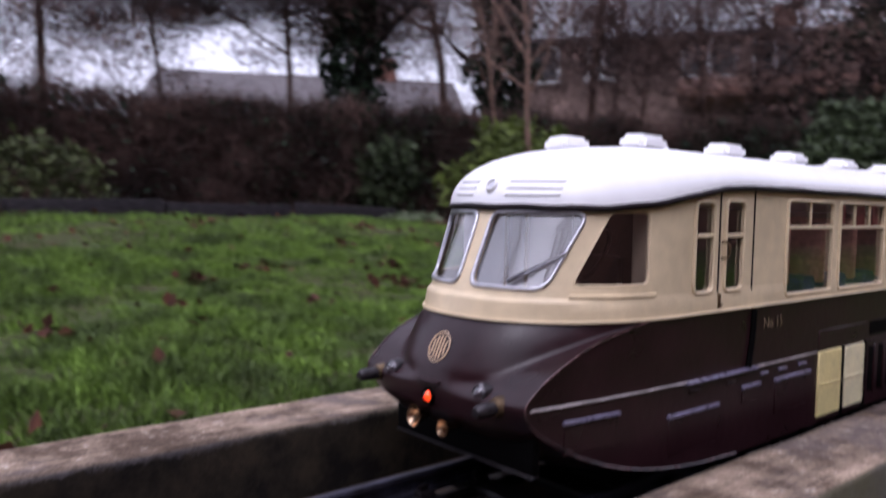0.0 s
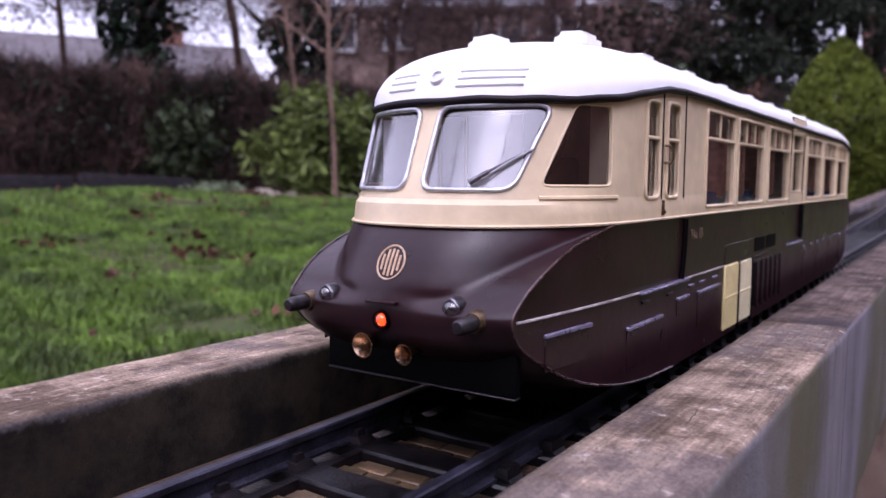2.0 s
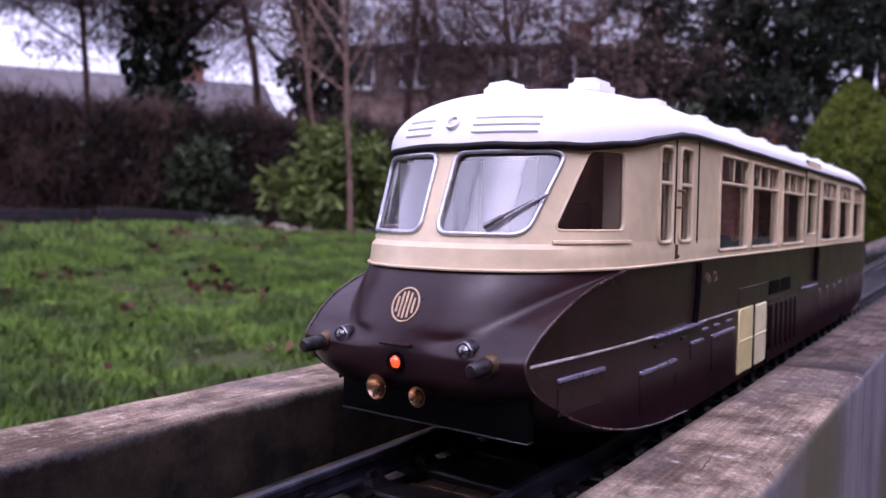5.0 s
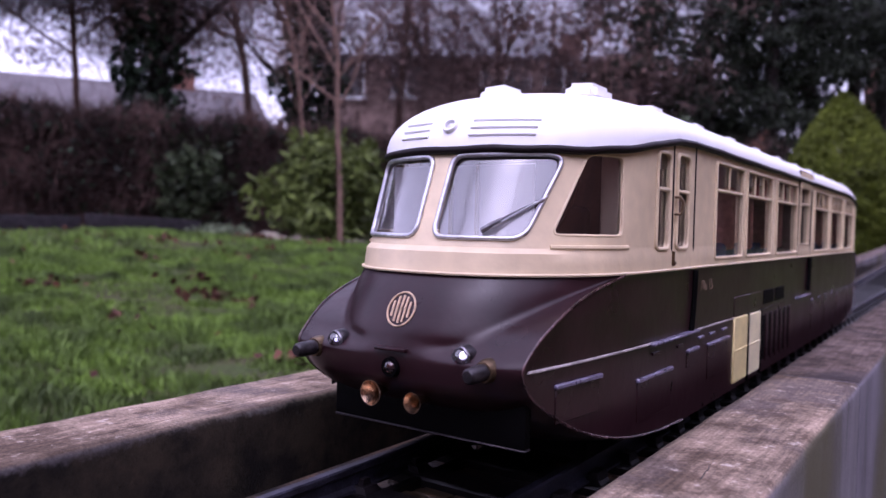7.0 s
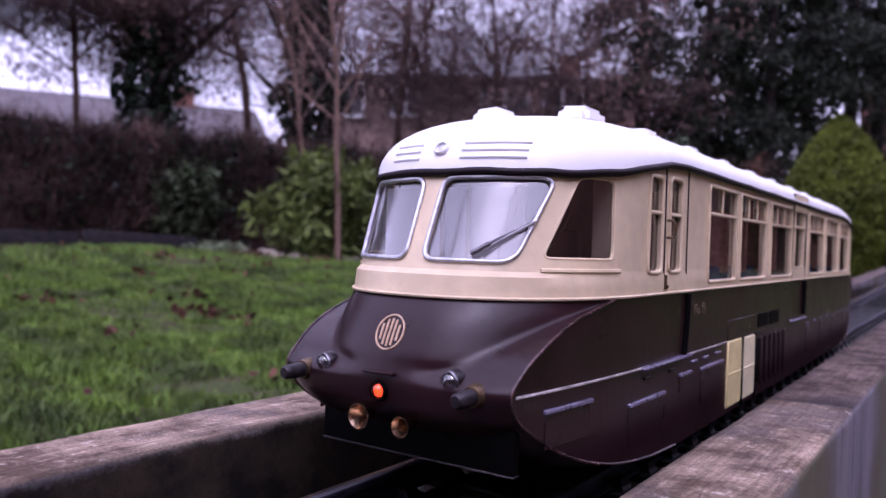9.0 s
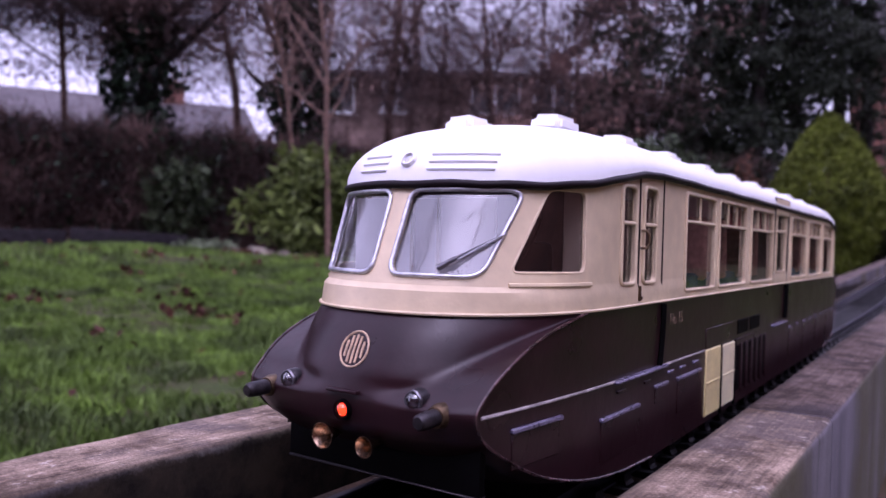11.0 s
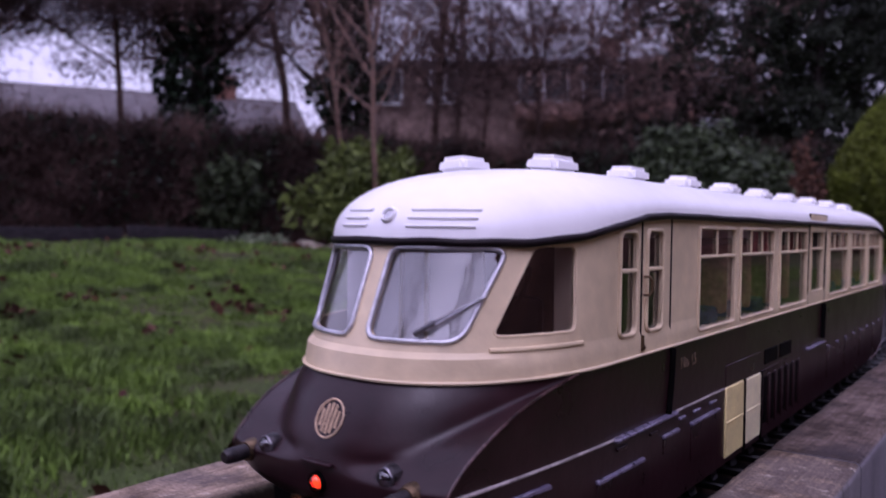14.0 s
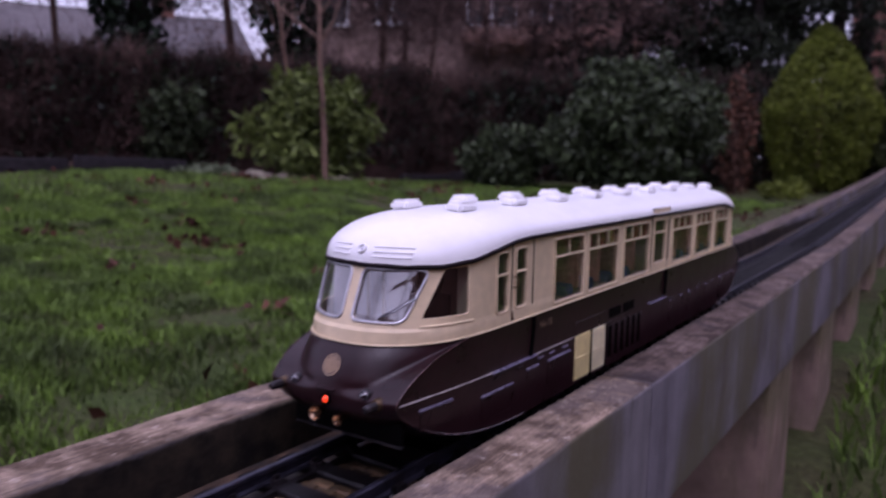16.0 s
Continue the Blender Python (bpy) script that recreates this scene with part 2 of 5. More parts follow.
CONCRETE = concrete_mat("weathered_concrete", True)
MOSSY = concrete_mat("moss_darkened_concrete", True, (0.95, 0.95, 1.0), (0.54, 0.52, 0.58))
PIERCON = concrete_mat("weathered_pier_concrete", False, (1.45, 1.10, 0.85))
# floor colour holds the trough's shade as well as damp and algal black
DAMPSHADE = mat("algal_and_shaded_damp_concrete", (0.010, 0.008, 0.006), 0.8, vary=0.3, scale=18, fine=260, bump=0.6, dist=0.002, second=(0.010, 0.008, 0.007))
EARTH = mat("dark_earth_litter", (0.075, 0.045, 0.03), 0.9, vary=0.35, scale=9, fine=70, bump=0.9, dist=0.02, spec=0.15)
TURF = mat("lawn_turf", (0.045, 0.065, 0.018), 0.9, vary=0.35, scale=3.5, fine=60, bump=0.8, dist=0.02, second=(0.050, 0.042, 0.020), spec=0.15)
BLADE = mat("grass_blades", (0.122, 0.205, 0.030), 0.6, vary=0.35, scale=4.5, fine=14, bump=0, second=(0.050, 0.075, 0.020), island=0.5, spec=0.15)
DEADLEAF = mat("fallen_leaves", (0.090, 0.036, 0.022), 0.7, vary=0.3, scale=20, bump=0.2, island=0.5, spec=0.15)
PLANK = mat("blackened_sleeper_wood", (0.028, 0.023, 0.026), 0.6, vary=0.35, scale=12, fine=90, bump=0.5, dist=0.004, streak=(6, 1, 6), spec=0.15)
STONE = mat("pale_rockery_stone", (0.22, 0.19, 0.14), 0.85, vary=0.3, scale=12, fine=90, bump=0.6, dist=0.008)
BARK = mat("brown_bark", (0.12, 0.072, 0.055), 0.85, vary=0.3, scale=12, fine=80, bump=0.7, dist=0.008, streak=(3, 3, 0.6), spec=0.15)
BARKRED = mat("reddish_young_bark", (0.17, 0.095, 0.065), 0.75, vary=0.25, scale=14, fine=90, bump=0.5, dist=0.004)
BARKDARK = mat("ivy_dark_bark", (0.035, 0.026, 0.024), 0.9, vary=0.3, scale=8, fine=60, bump=0.7, dist=0.01, spec=0.15)
TWIG = mat("winter_twigs", (0.145, 0.096, 0.085), 0.85, vary=0.3, scale=1.5, fine=10, bump=0, island=0.4, spec=0.15)
WITHERED = mat("withered_brown_sprays", (0.22, 0.140, 0.118), 0.85, vary=0.3, scale=1.5, fine=10, bump=0, island=0.4, spec=0.15)
HEDGETWIG = mat("brown_hedge_twigs", (0.062, 0.036, 0.029), 0.85, vary=0.35, scale=1.2, fine=8, bump=0, island=0.45, spec=0.15)
LEAFLIGHT = mat("light_green_leaves", (0.115, 0.150, 0.036), 0.45, vary=0.25, scale=3, fine=15, bump=0, island=0.4, spec=0.15)
LEAFOLIVE = mat("olive_green_leaves", (0.065, 0.080, 0.028), 0.5, vary=0.25, scale=3, fine=15, bump=0, island=0.4, spec=0.15)
LEAFDARK = mat("dark_evergreen_leaves", (0.046, 0.063, 0.028), 0.42, vary=0.25, scale=3, fine=15, bump=0, island=0.4, spec=0.15)
LEAFIVY = mat("ivy_leaves", (0.016, 0.028, 0.014), 0.45, vary=0.3, scale=3, fine=15, bump=0, island=0.4, spec=0.15)
LEAFCONE = mat("golden_conifer_foliage", (0.125, 0.155, 0.020), 0.6, vary=0.25, scale=3, fine=15, bump=0, island=0.35, spec=0.15)
LEAFFIR = mat("dark_fir_foliage", (0.023, 0.030, 0.016), 0.6, vary=0.3, scale=1, fine=6, bump=0, island=0.4, spec=0.15)
LEAFRUST = mat("rust_brown_leaves", (0.12, 0.055, 0.033), 0.6, vary=0.25, scale=3, fine=15, bump=0, island=0.4, spec=0.15)
LEAFGREY = mat("grey_green_leaves", (0.14, 0.17, 0.10), 0.6, vary=0.25, scale=6, fine=30, bump=0, island=0.35, spec=0.15)
BRICKM = mat("red_brick", (0.24, 0.105, 0.075), 0.85, vary=0.2, scale=1.5, fine=14, bump=0.4, dist=0.01, obj_random=0.15)
RENDER = mat("pale_house_render", (0.62, 0.57, 0.52), 0.8, vary=0.08, scale=1, fine=12, bump=0.2)
PINKRENDER = mat("pinkish_house_render", (0.22, 0.145, 0.12), 0.8, vary=0.12, scale=1, fine=12, bump=0.2)
TILE = mat("grey_roof_tiles", (0.105, 0.090, 0.092), 0.8, vary=0.2, scale=2, fine=12, bump=0.5, dist=0.02)
TILERED = mat("red_brown_roof_tiles", (0.24, 0.12, 0.085), 0.8, vary=0.2, scale=2, fine=12, bump=0.5, dist=0.02)
UPVC = mat("white_window_frame", (0.8, 0.8, 0.8), 0.4, vary=0.03, scale=4)
PANE = mat("house_window_glass", (0.04, 0.045, 0.05), 0.06, vary=0.1, scale=1, bump=0, spec=0.8)

# ---------------------------------------------------------------- mesh tools


def mesh(name, verts, faces, material, smooth=0.0):
    me = bpy.data.meshes.new(name)
    me.from_pydata([tuple(v) for v in verts], [], [tuple(f) for f in faces])
    me.materials.append(material)
    if smooth:
        me.polygons.foreach_set("use_smooth", [True] * len(me.polygons))
        me.set_sharp_from_angle(angle=radians(smooth))
    me.update()
    return me


def part(name, me, parent, label="", m=None):
    ob = new(name, me)
    if parent is not None:
        ob.parent = parent
    if m is not None:
        ob.matrix_basis = m
    return tagged(ob, label) if label else ob


def thing(name, label, category, at=(0, 0, 0), group="", kind=""):
    ob = new(name)
    ob.empty_display_size = 0.05
    ob.location = at
    return tagged(ob, label, category, group, kind)


def bm_mesh(name, bm, material, smooth=0.0):
    bmesh.ops.recalc_face_normals(bm, faces=bm.faces)
    me = bpy.data.meshes.new(name)
    bm.to_mesh(me)
    bm.free()
    me.materials.append(material)
    if smooth:
        me.polygons.foreach_set("use_smooth", [True] * len(me.polygons))
        me.set_sharp_from_angle(angle=radians(smooth))
    return me


def box(name, lo, hi, material, bevel=0.0, segs=2):
    bm = bmesh.new()
    bmesh.ops.create_cube(bm, size=1)
    for v in bm.verts:
        v.co = [(lo[k] + hi[k]) / 2 + v.co[k] * (hi[k] - lo[k]) for k in range(3)]
    if bevel:
        bmesh.ops.bevel(bm, geom=list(bm.edges), offset=bevel, segments=segs, affect="EDGES", profile=0.5)
    return bm_mesh(name, bm, material, 40 if bevel else 0)


def turned(name, profile, axis_from, axis_to, material, n=20, smooth=35):
    """A lathe shape: profile rows (distance along the axis 0..1, radius)."""
    a, b = Vector(axis_from), Vector(axis_to)
    d = (b - a)
    q = d.to_track_quat("Z", "Y")
    verts, faces = [], []
    for s, r in profile:
        for k in range(n):
            w = 2 * math.pi * k / n
            verts.append(a + d * s + q @ Vector((r * math.cos(w), r * math.sin(w), 0)))
    for j in range(len(profile) - 1):
        for k in range(n):
            k2 = (k + 1) % n
            faces.append((j * n + k, j * n + k2, (j + 1) * n + k2, (j + 1) * n + k))
    for j, flip in ((0, True), (len(profile) - 1, False)):
        if profile[j][1] > 1e-6:
            ring = [j * n + k for k in range(n)]
            faces.append(ring[::-1] if flip else ring)
    return mesh(name, verts, faces, material, smooth)


def tube(name, pts, r, material, closed=False, n=8, flat=1.0, taper=None):
    """A round bar along points."""
    pts = [Vector(p) for p in pts]
    verts, faces, m = [], [], len(pts)
    up0 = None
    for i, p in enumerate(pts):
        a = pts[(i - 1) % m] if closed or i else p
        b = pts[(i + 1) % m] if closed or i < m - 1 else p
        d = (b - a).normalized()
        if up0 is None:
            up0 = d.orthogonal().normalized()
        up0 = (up0 - d * up0.dot(d)).normalized()
        side = d.cross(up0)
        rr = r if taper is None else r + (taper - r) * i / (m - 1)
        for k in range(n):
            w = 2 * math.pi * k / n
            verts.append(p + up0 * (rr * math.cos(w)) + side * (rr * flat * math.sin(w)))
    for i in range(m if closed else m - 1):
        j = (i + 1) % m
        for k in range(n):
            k2 = (k + 1) % n
            faces.append((i * n + k, i * n + k2, j * n + k2, j * n + k))
    if not closed:
        faces.append([k for k in range(n)][::-1])
        faces.append([(m - 1) * n + k for k in range(n)])
    return mesh(name, verts, faces, material, 50)


def rounded(poly, r, n=5):
    """A polygon of (u, v) with its corners rounded to radius r."""
    out = []
    m = len(poly)
    for i in range(m):
        p, a, b = (Vector(poly[k % m]) for k in (i, i - 1, i + 1))
        da, db = (a - p), (b - p)
        cut = min(r, da.length * 0.45, db.length * 0.45)
        pa, pb = p + da.normalized() * cut, p + db.normalized() * cut
        for k in range(n + 1):
            s = k / n
            out.append(tuple(pa * (1 - s) ** 2 + p * 2 * s * (1 - s) + pb * s * s))
    return out


def resample(poly, step):
    out, m = [], len(poly)
    for i in range(m):
        a, b = Vector(poly[i]), Vector(poly[(i + 1) % m])
        k = max(1, int((b - a).length / step))
        out += [tuple(a + (b - a) * (j / k)) for j in range(k)]
    return out


def smoothstep(a, b, v):
    s = min(max((v - a) / (b - a), 0), 1)
    return s * s * (3 - 2 * s)

# ---------------------------------------------------------------- ground


def far_rise(y):
    return min(max(0.275 - 0.045 * (y - 4), 0.08), 0.252 + 0.007 * max(y, -6))


def ground_z(x, y):
    s = smoothstep(1.7, 5.6, -x)
    z = -0.30 + far_rise(y) * s + 0.02 * math.sin(0.9 * x + 0.5) * math.sin(0.8 * y)
    z += min(max((0.30 if y < 1.46 else 0.12) * (y - 1.46), -0.24), 0.12) * smoothstep(-1.6, -0.1, x)
    z += 0.012 * noise.noise((x * 2.1, y * 2.1, 0.3))
    if x < -6:
        z += 0.05 * min(-x - 6, 6) / 2
    return z


def grid_ground():
    xs = sorted(set([-400, -150, -60, -30, -20] + [-14 + 0.35 * i for i in range(50)] + [4, 5.5, 8, 14, 30, 80, 400]))
    ys = sorted(set([-400, -100, -30, -12, -6] + [-4 + 0.4 * i for i in range(52)] + [18, 22, 30, 45, 80, 160, 400]))
    verts = [(x, y, ground_z(max(x, -14), min(max(y, -6), 17))) for x in xs for y in ys]
    n = len(ys)
    faces = [(i * n + j, (i + 1) * n + j, (i + 1) * n + j + 1, i * n + j + 1) for i in range(len(xs) - 1) for j in range(n - 1)]
    return mesh("ground", verts, faces, TURF, 60)


ground = tagged(new("ground", grid_ground()), "uneven green garden lawn with damp dark patches", "lawn", kind="structure")


def blades(name, n, area, height, seed, material):
    """Many single grass blades, each a bent sliver, on the lawn."""
    rng = np.random.default_rng(seed)
    x0, x1, y0, y1 = area
    cx, cy = rng.uniform(x0, x1, n), rng.uniform(y0, y1, n)
    patch = np.array([noise.noise((a * 1.3, b * 1.3, 2.0)) + 0.7 * noise.noise((a * 5.5, b * 5.5, 6.0)) for a, b in zip(cx, cy)])
    keep = (rng.uniform(-0.75, 0.35, n) < patch) & ((cx < -0.30) | (cx > 0.16))
    cx, cy, patch = cx[keep], cy[keep], patch[keep]
    k = len(cx)
    cz = np.array([ground_z(a, b) for a, b in zip(cx, cy)]) - 0.004
    h = height * rng.uniform(0.5, 1.25, k) * np.clip(1 + 0.9 * patch, 0.35, 1.9)
    w = 0.0021 * height / 0.032 * rng.uniform(0.7, 1.6, k)
    a, lean, la = rng.uniform(0, 6.283, k), rng.uniform(0.15, 0.95, k) * h, rng.uniform(0, 6.283, k)
    dx, dy, lx, ly = np.cos(a) * w, np.sin(a) * w, np.cos(la) * lean, np.sin(la) * lean
    v = np.empty((k, 5, 3))
    v[:, 0] = np.stack([cx - dx, cy - dy, cz], 1)
    v[:, 1] = np.stack([cx + dx, cy + dy, cz], 1)
    v[:, 2] = np.stack([cx - dx * .8 + lx * .35, cy - dy * .8 + ly * .35, cz + h * .62], 1)
    v[:, 3] = np.stack([cx + dx * .8 + lx * .35, cy + dy * .8 + ly * .35, cz + h * .62], 1)
    v[:, 4] = np.stack([cx + lx, cy + ly, cz + h], 1)
    tri = (np.array([[0, 1, 3], [0, 3, 2], [2, 3, 4]])[None] + 5 * np.arange(k)[:, None, None]).reshape(-1, 3)
    return raw_mesh(name, v.reshape(-1, 3), tri, material)


def raw_mesh(name, verts, tris, material):
    me = bpy.data.meshes.new(name)
    me.vertices.add(len(verts))
    me.vertices.foreach_set("co", np.asarray(verts, dtype=np.float32).ravel())
    me.loops.add(tris.size)
    me.loops.foreach_set("vertex_index", np.asarray(tris, dtype=np.int32).ravel())
    me.polygons.add(len(tris))
    me.polygons.foreach_set("loop_start", np.arange(0, tris.size, tris.shape[1], dtype=np.int32))
    me.materials.append(material)
    me.update(calc_edges=True)
    me.validate()
    return me


tagged(new("grass", blades("grass", 330000, (-4.2, -0.3, -0.6, 4.6), 0.032, 3, BLADE)), "short green winter grass blades covering the lawn", "grass", kind="stuff")
tagged(new("grass_far", blades("grass_far", 165000, (-6.0, -1.2, -3.0, 9.5), 0.042, 4, BLADE)), "rough green grass towards the flower bed", "grass", kind="stuff")
tagged(new("grass_beside_viaduct", blades("grass_beside_viaduct", 45000, (0.15, 2.0, 0.3, 7.0), 0.045, 5, BLADE)), "short green grass beside the concrete piers", "grass", kind="stuff")


def leaf_cloud(pts, size, rng, name, material, droop=0.0, aspect=0.5, jitter=0.4):
    """Small folded leaves at given points: two triangles on each side of a midrib."""
    k = len(pts)
    d = rng.normal(size=(k, 3))
    d[:, 2] -= droop
    d /= np.linalg.norm(d, axis=1, keepdims=True)
    o = rng.normal(size=(k, 3))
    s = np.cross(d, o)
    s /= np.linalg.norm(s, axis=1, keepdims=True)
    nrm = np.cross(s, d)
    ln = size * rng.uniform(1 - jitter, 1 + jitter, (k, 1))
    wd = ln * aspect * 0.5
    v = np.empty((k, 4, 3))
    v[:, 0] = pts
    v[:, 1] = pts + d * ln * .5 + s * wd + nrm * wd * .35
    v[:, 2] = pts + d * ln
    v[:, 3] = pts + d * ln * .5 - s * wd + nrm * wd * .35
    tri = (np.array([[0, 1, 2], [0, 2, 3]])[None] + 4 * np.arange(k)[:, None, None]).reshape(-1, 3)
    return raw_mesh(name, v.reshape(-1, 3), tri, material)


def fallen_leaves():
    rng = np.random.default_rng(11)
    c = np.stack([rng.uniform(-5.6, -0.5, 60), rng.uniform(-0.3, 7.5, 60)], 1)
    p = np.concatenate([c[rng.integers(0, 60, 900)] + rng.normal(size=(900, 2)) * 0.05,
                        np.stack([rng.uniform(-5.8, -0.4, 420), rng.uniform(-0.5, 8, 420)], 1)])
    pts = np.array([(x, y, ground_z(x, y) + 0.026) for x, y in p])
    return leaf_cloud(pts, 0.048, rng, "fallen_leaves", DEADLEAF, aspect=0.7)


tagged(new("fallen_leaves", fallen_leaves()), "dark red-brown dead leaves scattered in the grass", "leaves", kind="stuff")

# bare earth of the border behind the lawn


def border():
    xs = [-5.75 - 0.35 * i for i in range(22)]
    ys = [-8 + 0.5 * j for j in range(50)]
    verts = [(x + (0.22 * noise.noise((0, y * 0.7, 5)) if i == 0 else 0), y, ground_z(x, y) + (0.012 if i else 0.003) + 0.03 * noise.noise((x * 3, y * 3, 7)) * (i > 0)) for i, x in enumerate(xs) for y in ys]
    n = len(ys)
    faces = [(i * n + j, i * n + j + 1, (i + 1) * n + j + 1, (i + 1) * n + j) for i in range(len(xs) - 1) for j in range(n - 1)]
    return mesh("flower_bed", verts, faces, EARTH, 60)


tagged(new("flower_bed", border()), "bare dark earth border with leaf litter", "flower bed", kind="structure")

# ---------------------------------------------------------------- viaduct: the line of the track


def line_x(y):
    return -0.003 * max(y - 1.6, 0) ** 2


def line_z(y):
    return 0.024 * max(y - 1.6, 0)


def sweep(name, section, y0, y1, material, step=0.25, smooth=30, rough=0.0, seed=0):
    """A closed section of (x, z) drawn along the line of the track."""
    n = max(2, int((y1 - y0) / step) + 1)
    ys = [y0 + (y1 - y0) * i / (n - 1) for i in range(n)]
    k = len(section)
    verts = []
    for y in ys:
        for x, z in section:
            w = Vector((x * 30, y * 30, z * 30 + seed))
            verts.append((line_x(y) + x + rough * noise.noise(w), y, line_z(y) + z + rough * noise.noise(w + Vector((9, 9, 9)))))
    faces = [(i * k + j, i * k + (j + 1) % k, (i + 1) * k + (j + 1) % k, (i + 1) * k + j) for i in range(n - 1) for j in range(k)]
    faces += [tuple(range(k))[::-1], tuple((n - 1) * k + j for j in range(k))]
    bm = bmesh.new()
    vs = [bm.verts.new(v) for v in verts]
    for f in faces:
        bm.faces.new([vs[i] for i in f])
    return bm_mesh(name, bm, material, smooth)


WALL_IN, WALL_OUT, WALL_TOP, BEAM_LOW, FLOOR_Z = 0.081, 0.1275, 0.020, -0.105, -0.022
viaduct = thing("viaduct", "long weathered concrete trough viaduct standing on square piers", "viaduct", kind="structure")


def wall_section(sign):
    o = [(WALL_IN, FLOOR_Z - 0.02), (WALL_OUT, BEAM_LOW)] + rounded([(WALL_IN, WALL_TOP - 0.02), (WALL_OUT, WALL_TOP - 0.02), (WALL_OUT, WALL_TOP), (WALL_IN, WALL_TOP)], 0.004, 4)[10:] + [(WALL_IN, 0.010), (WALL_IN, 0.004)]
    if sign > 0:
        return o
    return [(-x, z) for x, z in o][::-1]


joints = [-4.3, -3.4, -2.5, -1.6, -0.62, 0.285, 1.19, 2.1, 3.0, 3.9, 4.8, 5.7, 6.6, 7.5, 9.0]
for sign in (-1, 1):
    for a, b in zip(joints, joints[1:]):
        near = -0.7 < b < 1.3
        sh = 0.07 if sign < 0 else 0.0
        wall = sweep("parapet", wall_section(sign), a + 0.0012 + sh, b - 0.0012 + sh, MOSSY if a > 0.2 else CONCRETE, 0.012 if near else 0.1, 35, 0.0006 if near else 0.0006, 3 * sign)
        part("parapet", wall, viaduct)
part("trough_floor", sweep("trough_floor", [(-WALL_IN - 0.002, FLOOR_Z - 0.05), (WALL_IN + 0.002, FLOOR_Z - 0.05), (WALL_IN + 0.002, FLOOR_Z), (-WALL_IN - 0.002, FLOOR_Z)], -4.3, 9.0, DAMPSHADE, 0.2), viaduct)
for y in [-4.0, -3.0, -2.0, -1.0, -0.02] + [0.92 + 0.5 * i for i in range(15)]:
    x, z = line_x(y), line_z(y)
    me = box("pier", (-0.123, -0.092, -0.6), (0.123, 0.092, BEAM_LOW + 0.004), PIERCON, 0.006)
    part("pier", me, viaduct, m=pose(x, y, z))

crack = [(0.1055 + 0.0003 * math.sin(9 * i) - 0.0004 * i, 0.060 + 0.0042 * i, WALL_TOP) for i in range(7)]
part("crack", tube("crack", crack, 0.00028, DAMPSHADE, False, 5), viaduct, "thin dark crack in the wall top")

# ---------------------------------------------------------------- track
track = thing("railway_track", "dark model railway track with black sleepers and chairs", "track")
part("trackbed", sweep("trackbed", [(-0.078, FLOOR_Z), (0.078, FLOOR_Z), (0.075, FLOOR_Z + 0.006), (-0.075, FLOOR_Z + 0.006)], -4.25, 8.9, BOARD, 0.05, 30, 0.0012), track, "damp brown trackbed")
RAIL_X = 0.0365
RAIL_SEC = [(-0.0032, -0.011), (0.0032, -0.011), (0.0032, -0.0098), (0.0009, -0.0085), (0.0009, -0.0038), (0.0024, -0.0028), (0.0024, -0.0006), (0.0017, 0), (-0.0017, 0), (-0.0024, -0.0006), (-0.0024, -0.0028), (-0.0009, -0.0038), (-0.0009, -0.0085), (-0.0032, -0.0098)]
for sx in (-1, 1):
    part("rail", sweep("rail", [(x + sx * RAIL_X, z) for x, z in RAIL_SEC], -4.25, 8.9, RAIL, 0.15, 30), track)
sleeper_me = box("sleeper", (-0.062, -0.0085, -0.0215), (0.062, 0.0085, -0.0112), SLEEPER, 0.0012, 1)


def chair_mesh():
    bm = bmesh.new()
    for lo, hi in (((-0.0095, -0.0055, -0.0118), (0.0095, 0.0055, -0.0088)), ((0.0020, -0.0060, -0.0095), (0.0080, 0.0055, -0.0058)), ((-0.0052, -0.0028, -0.0095), (-0.0022, 0.0028, -0.0060))):
        r = bmesh.ops.create_cube(bm, size=1)["verts"]
        for v in r:
            top = 0.75 if v.co.z > 0 else 1
            v.co = [(lo[k] + hi[k]) / 2 + v.co[k] * (hi[k] - lo[k]) * (top if k < 2 else 1) for k in range(3)]
    return bm_mesh("rail_chair", bm, SLEEPER)


chair_me = chair_mesh()
for i in range(70):
    y = -0.80 + 0.037 * i
    s = part("sleeper", sleeper_me, track, m=pose(line_x(y), y, line_z(y)))
    for sx in (-1, 1):
        part("rail_chair", chair_me, s, m=pose(sx * RAIL_X, 0, 0, 0, 0, 0 if sx > 0 else 180))


def far_sleepers():
    verts, faces = [], []
    for y in [1.79 + 0.037 * i for i in range(190)] + [-0.837 - 0.037 * i for i in range(92)]:
        x, z = line_x(y), line_z(y)
        b = len(verts)
        verts += [(x + sx * 0.062, y + sy * 0.0085, z + sz) for sz in (-0.0215, -0.0112) for sy in (-1, 1) for sx in (-1, 1)]
        faces += [(b + 4, b + 5, b + 7, b + 6), (b, b + 1, b + 5, b + 4), (b + 2, b + 6, b + 7, b + 3), (b, b + 4, b + 6, b + 2), (b + 1, b + 3, b + 7, b + 5)]
    return mesh("sleeper_run", verts, faces, SLEEPER)


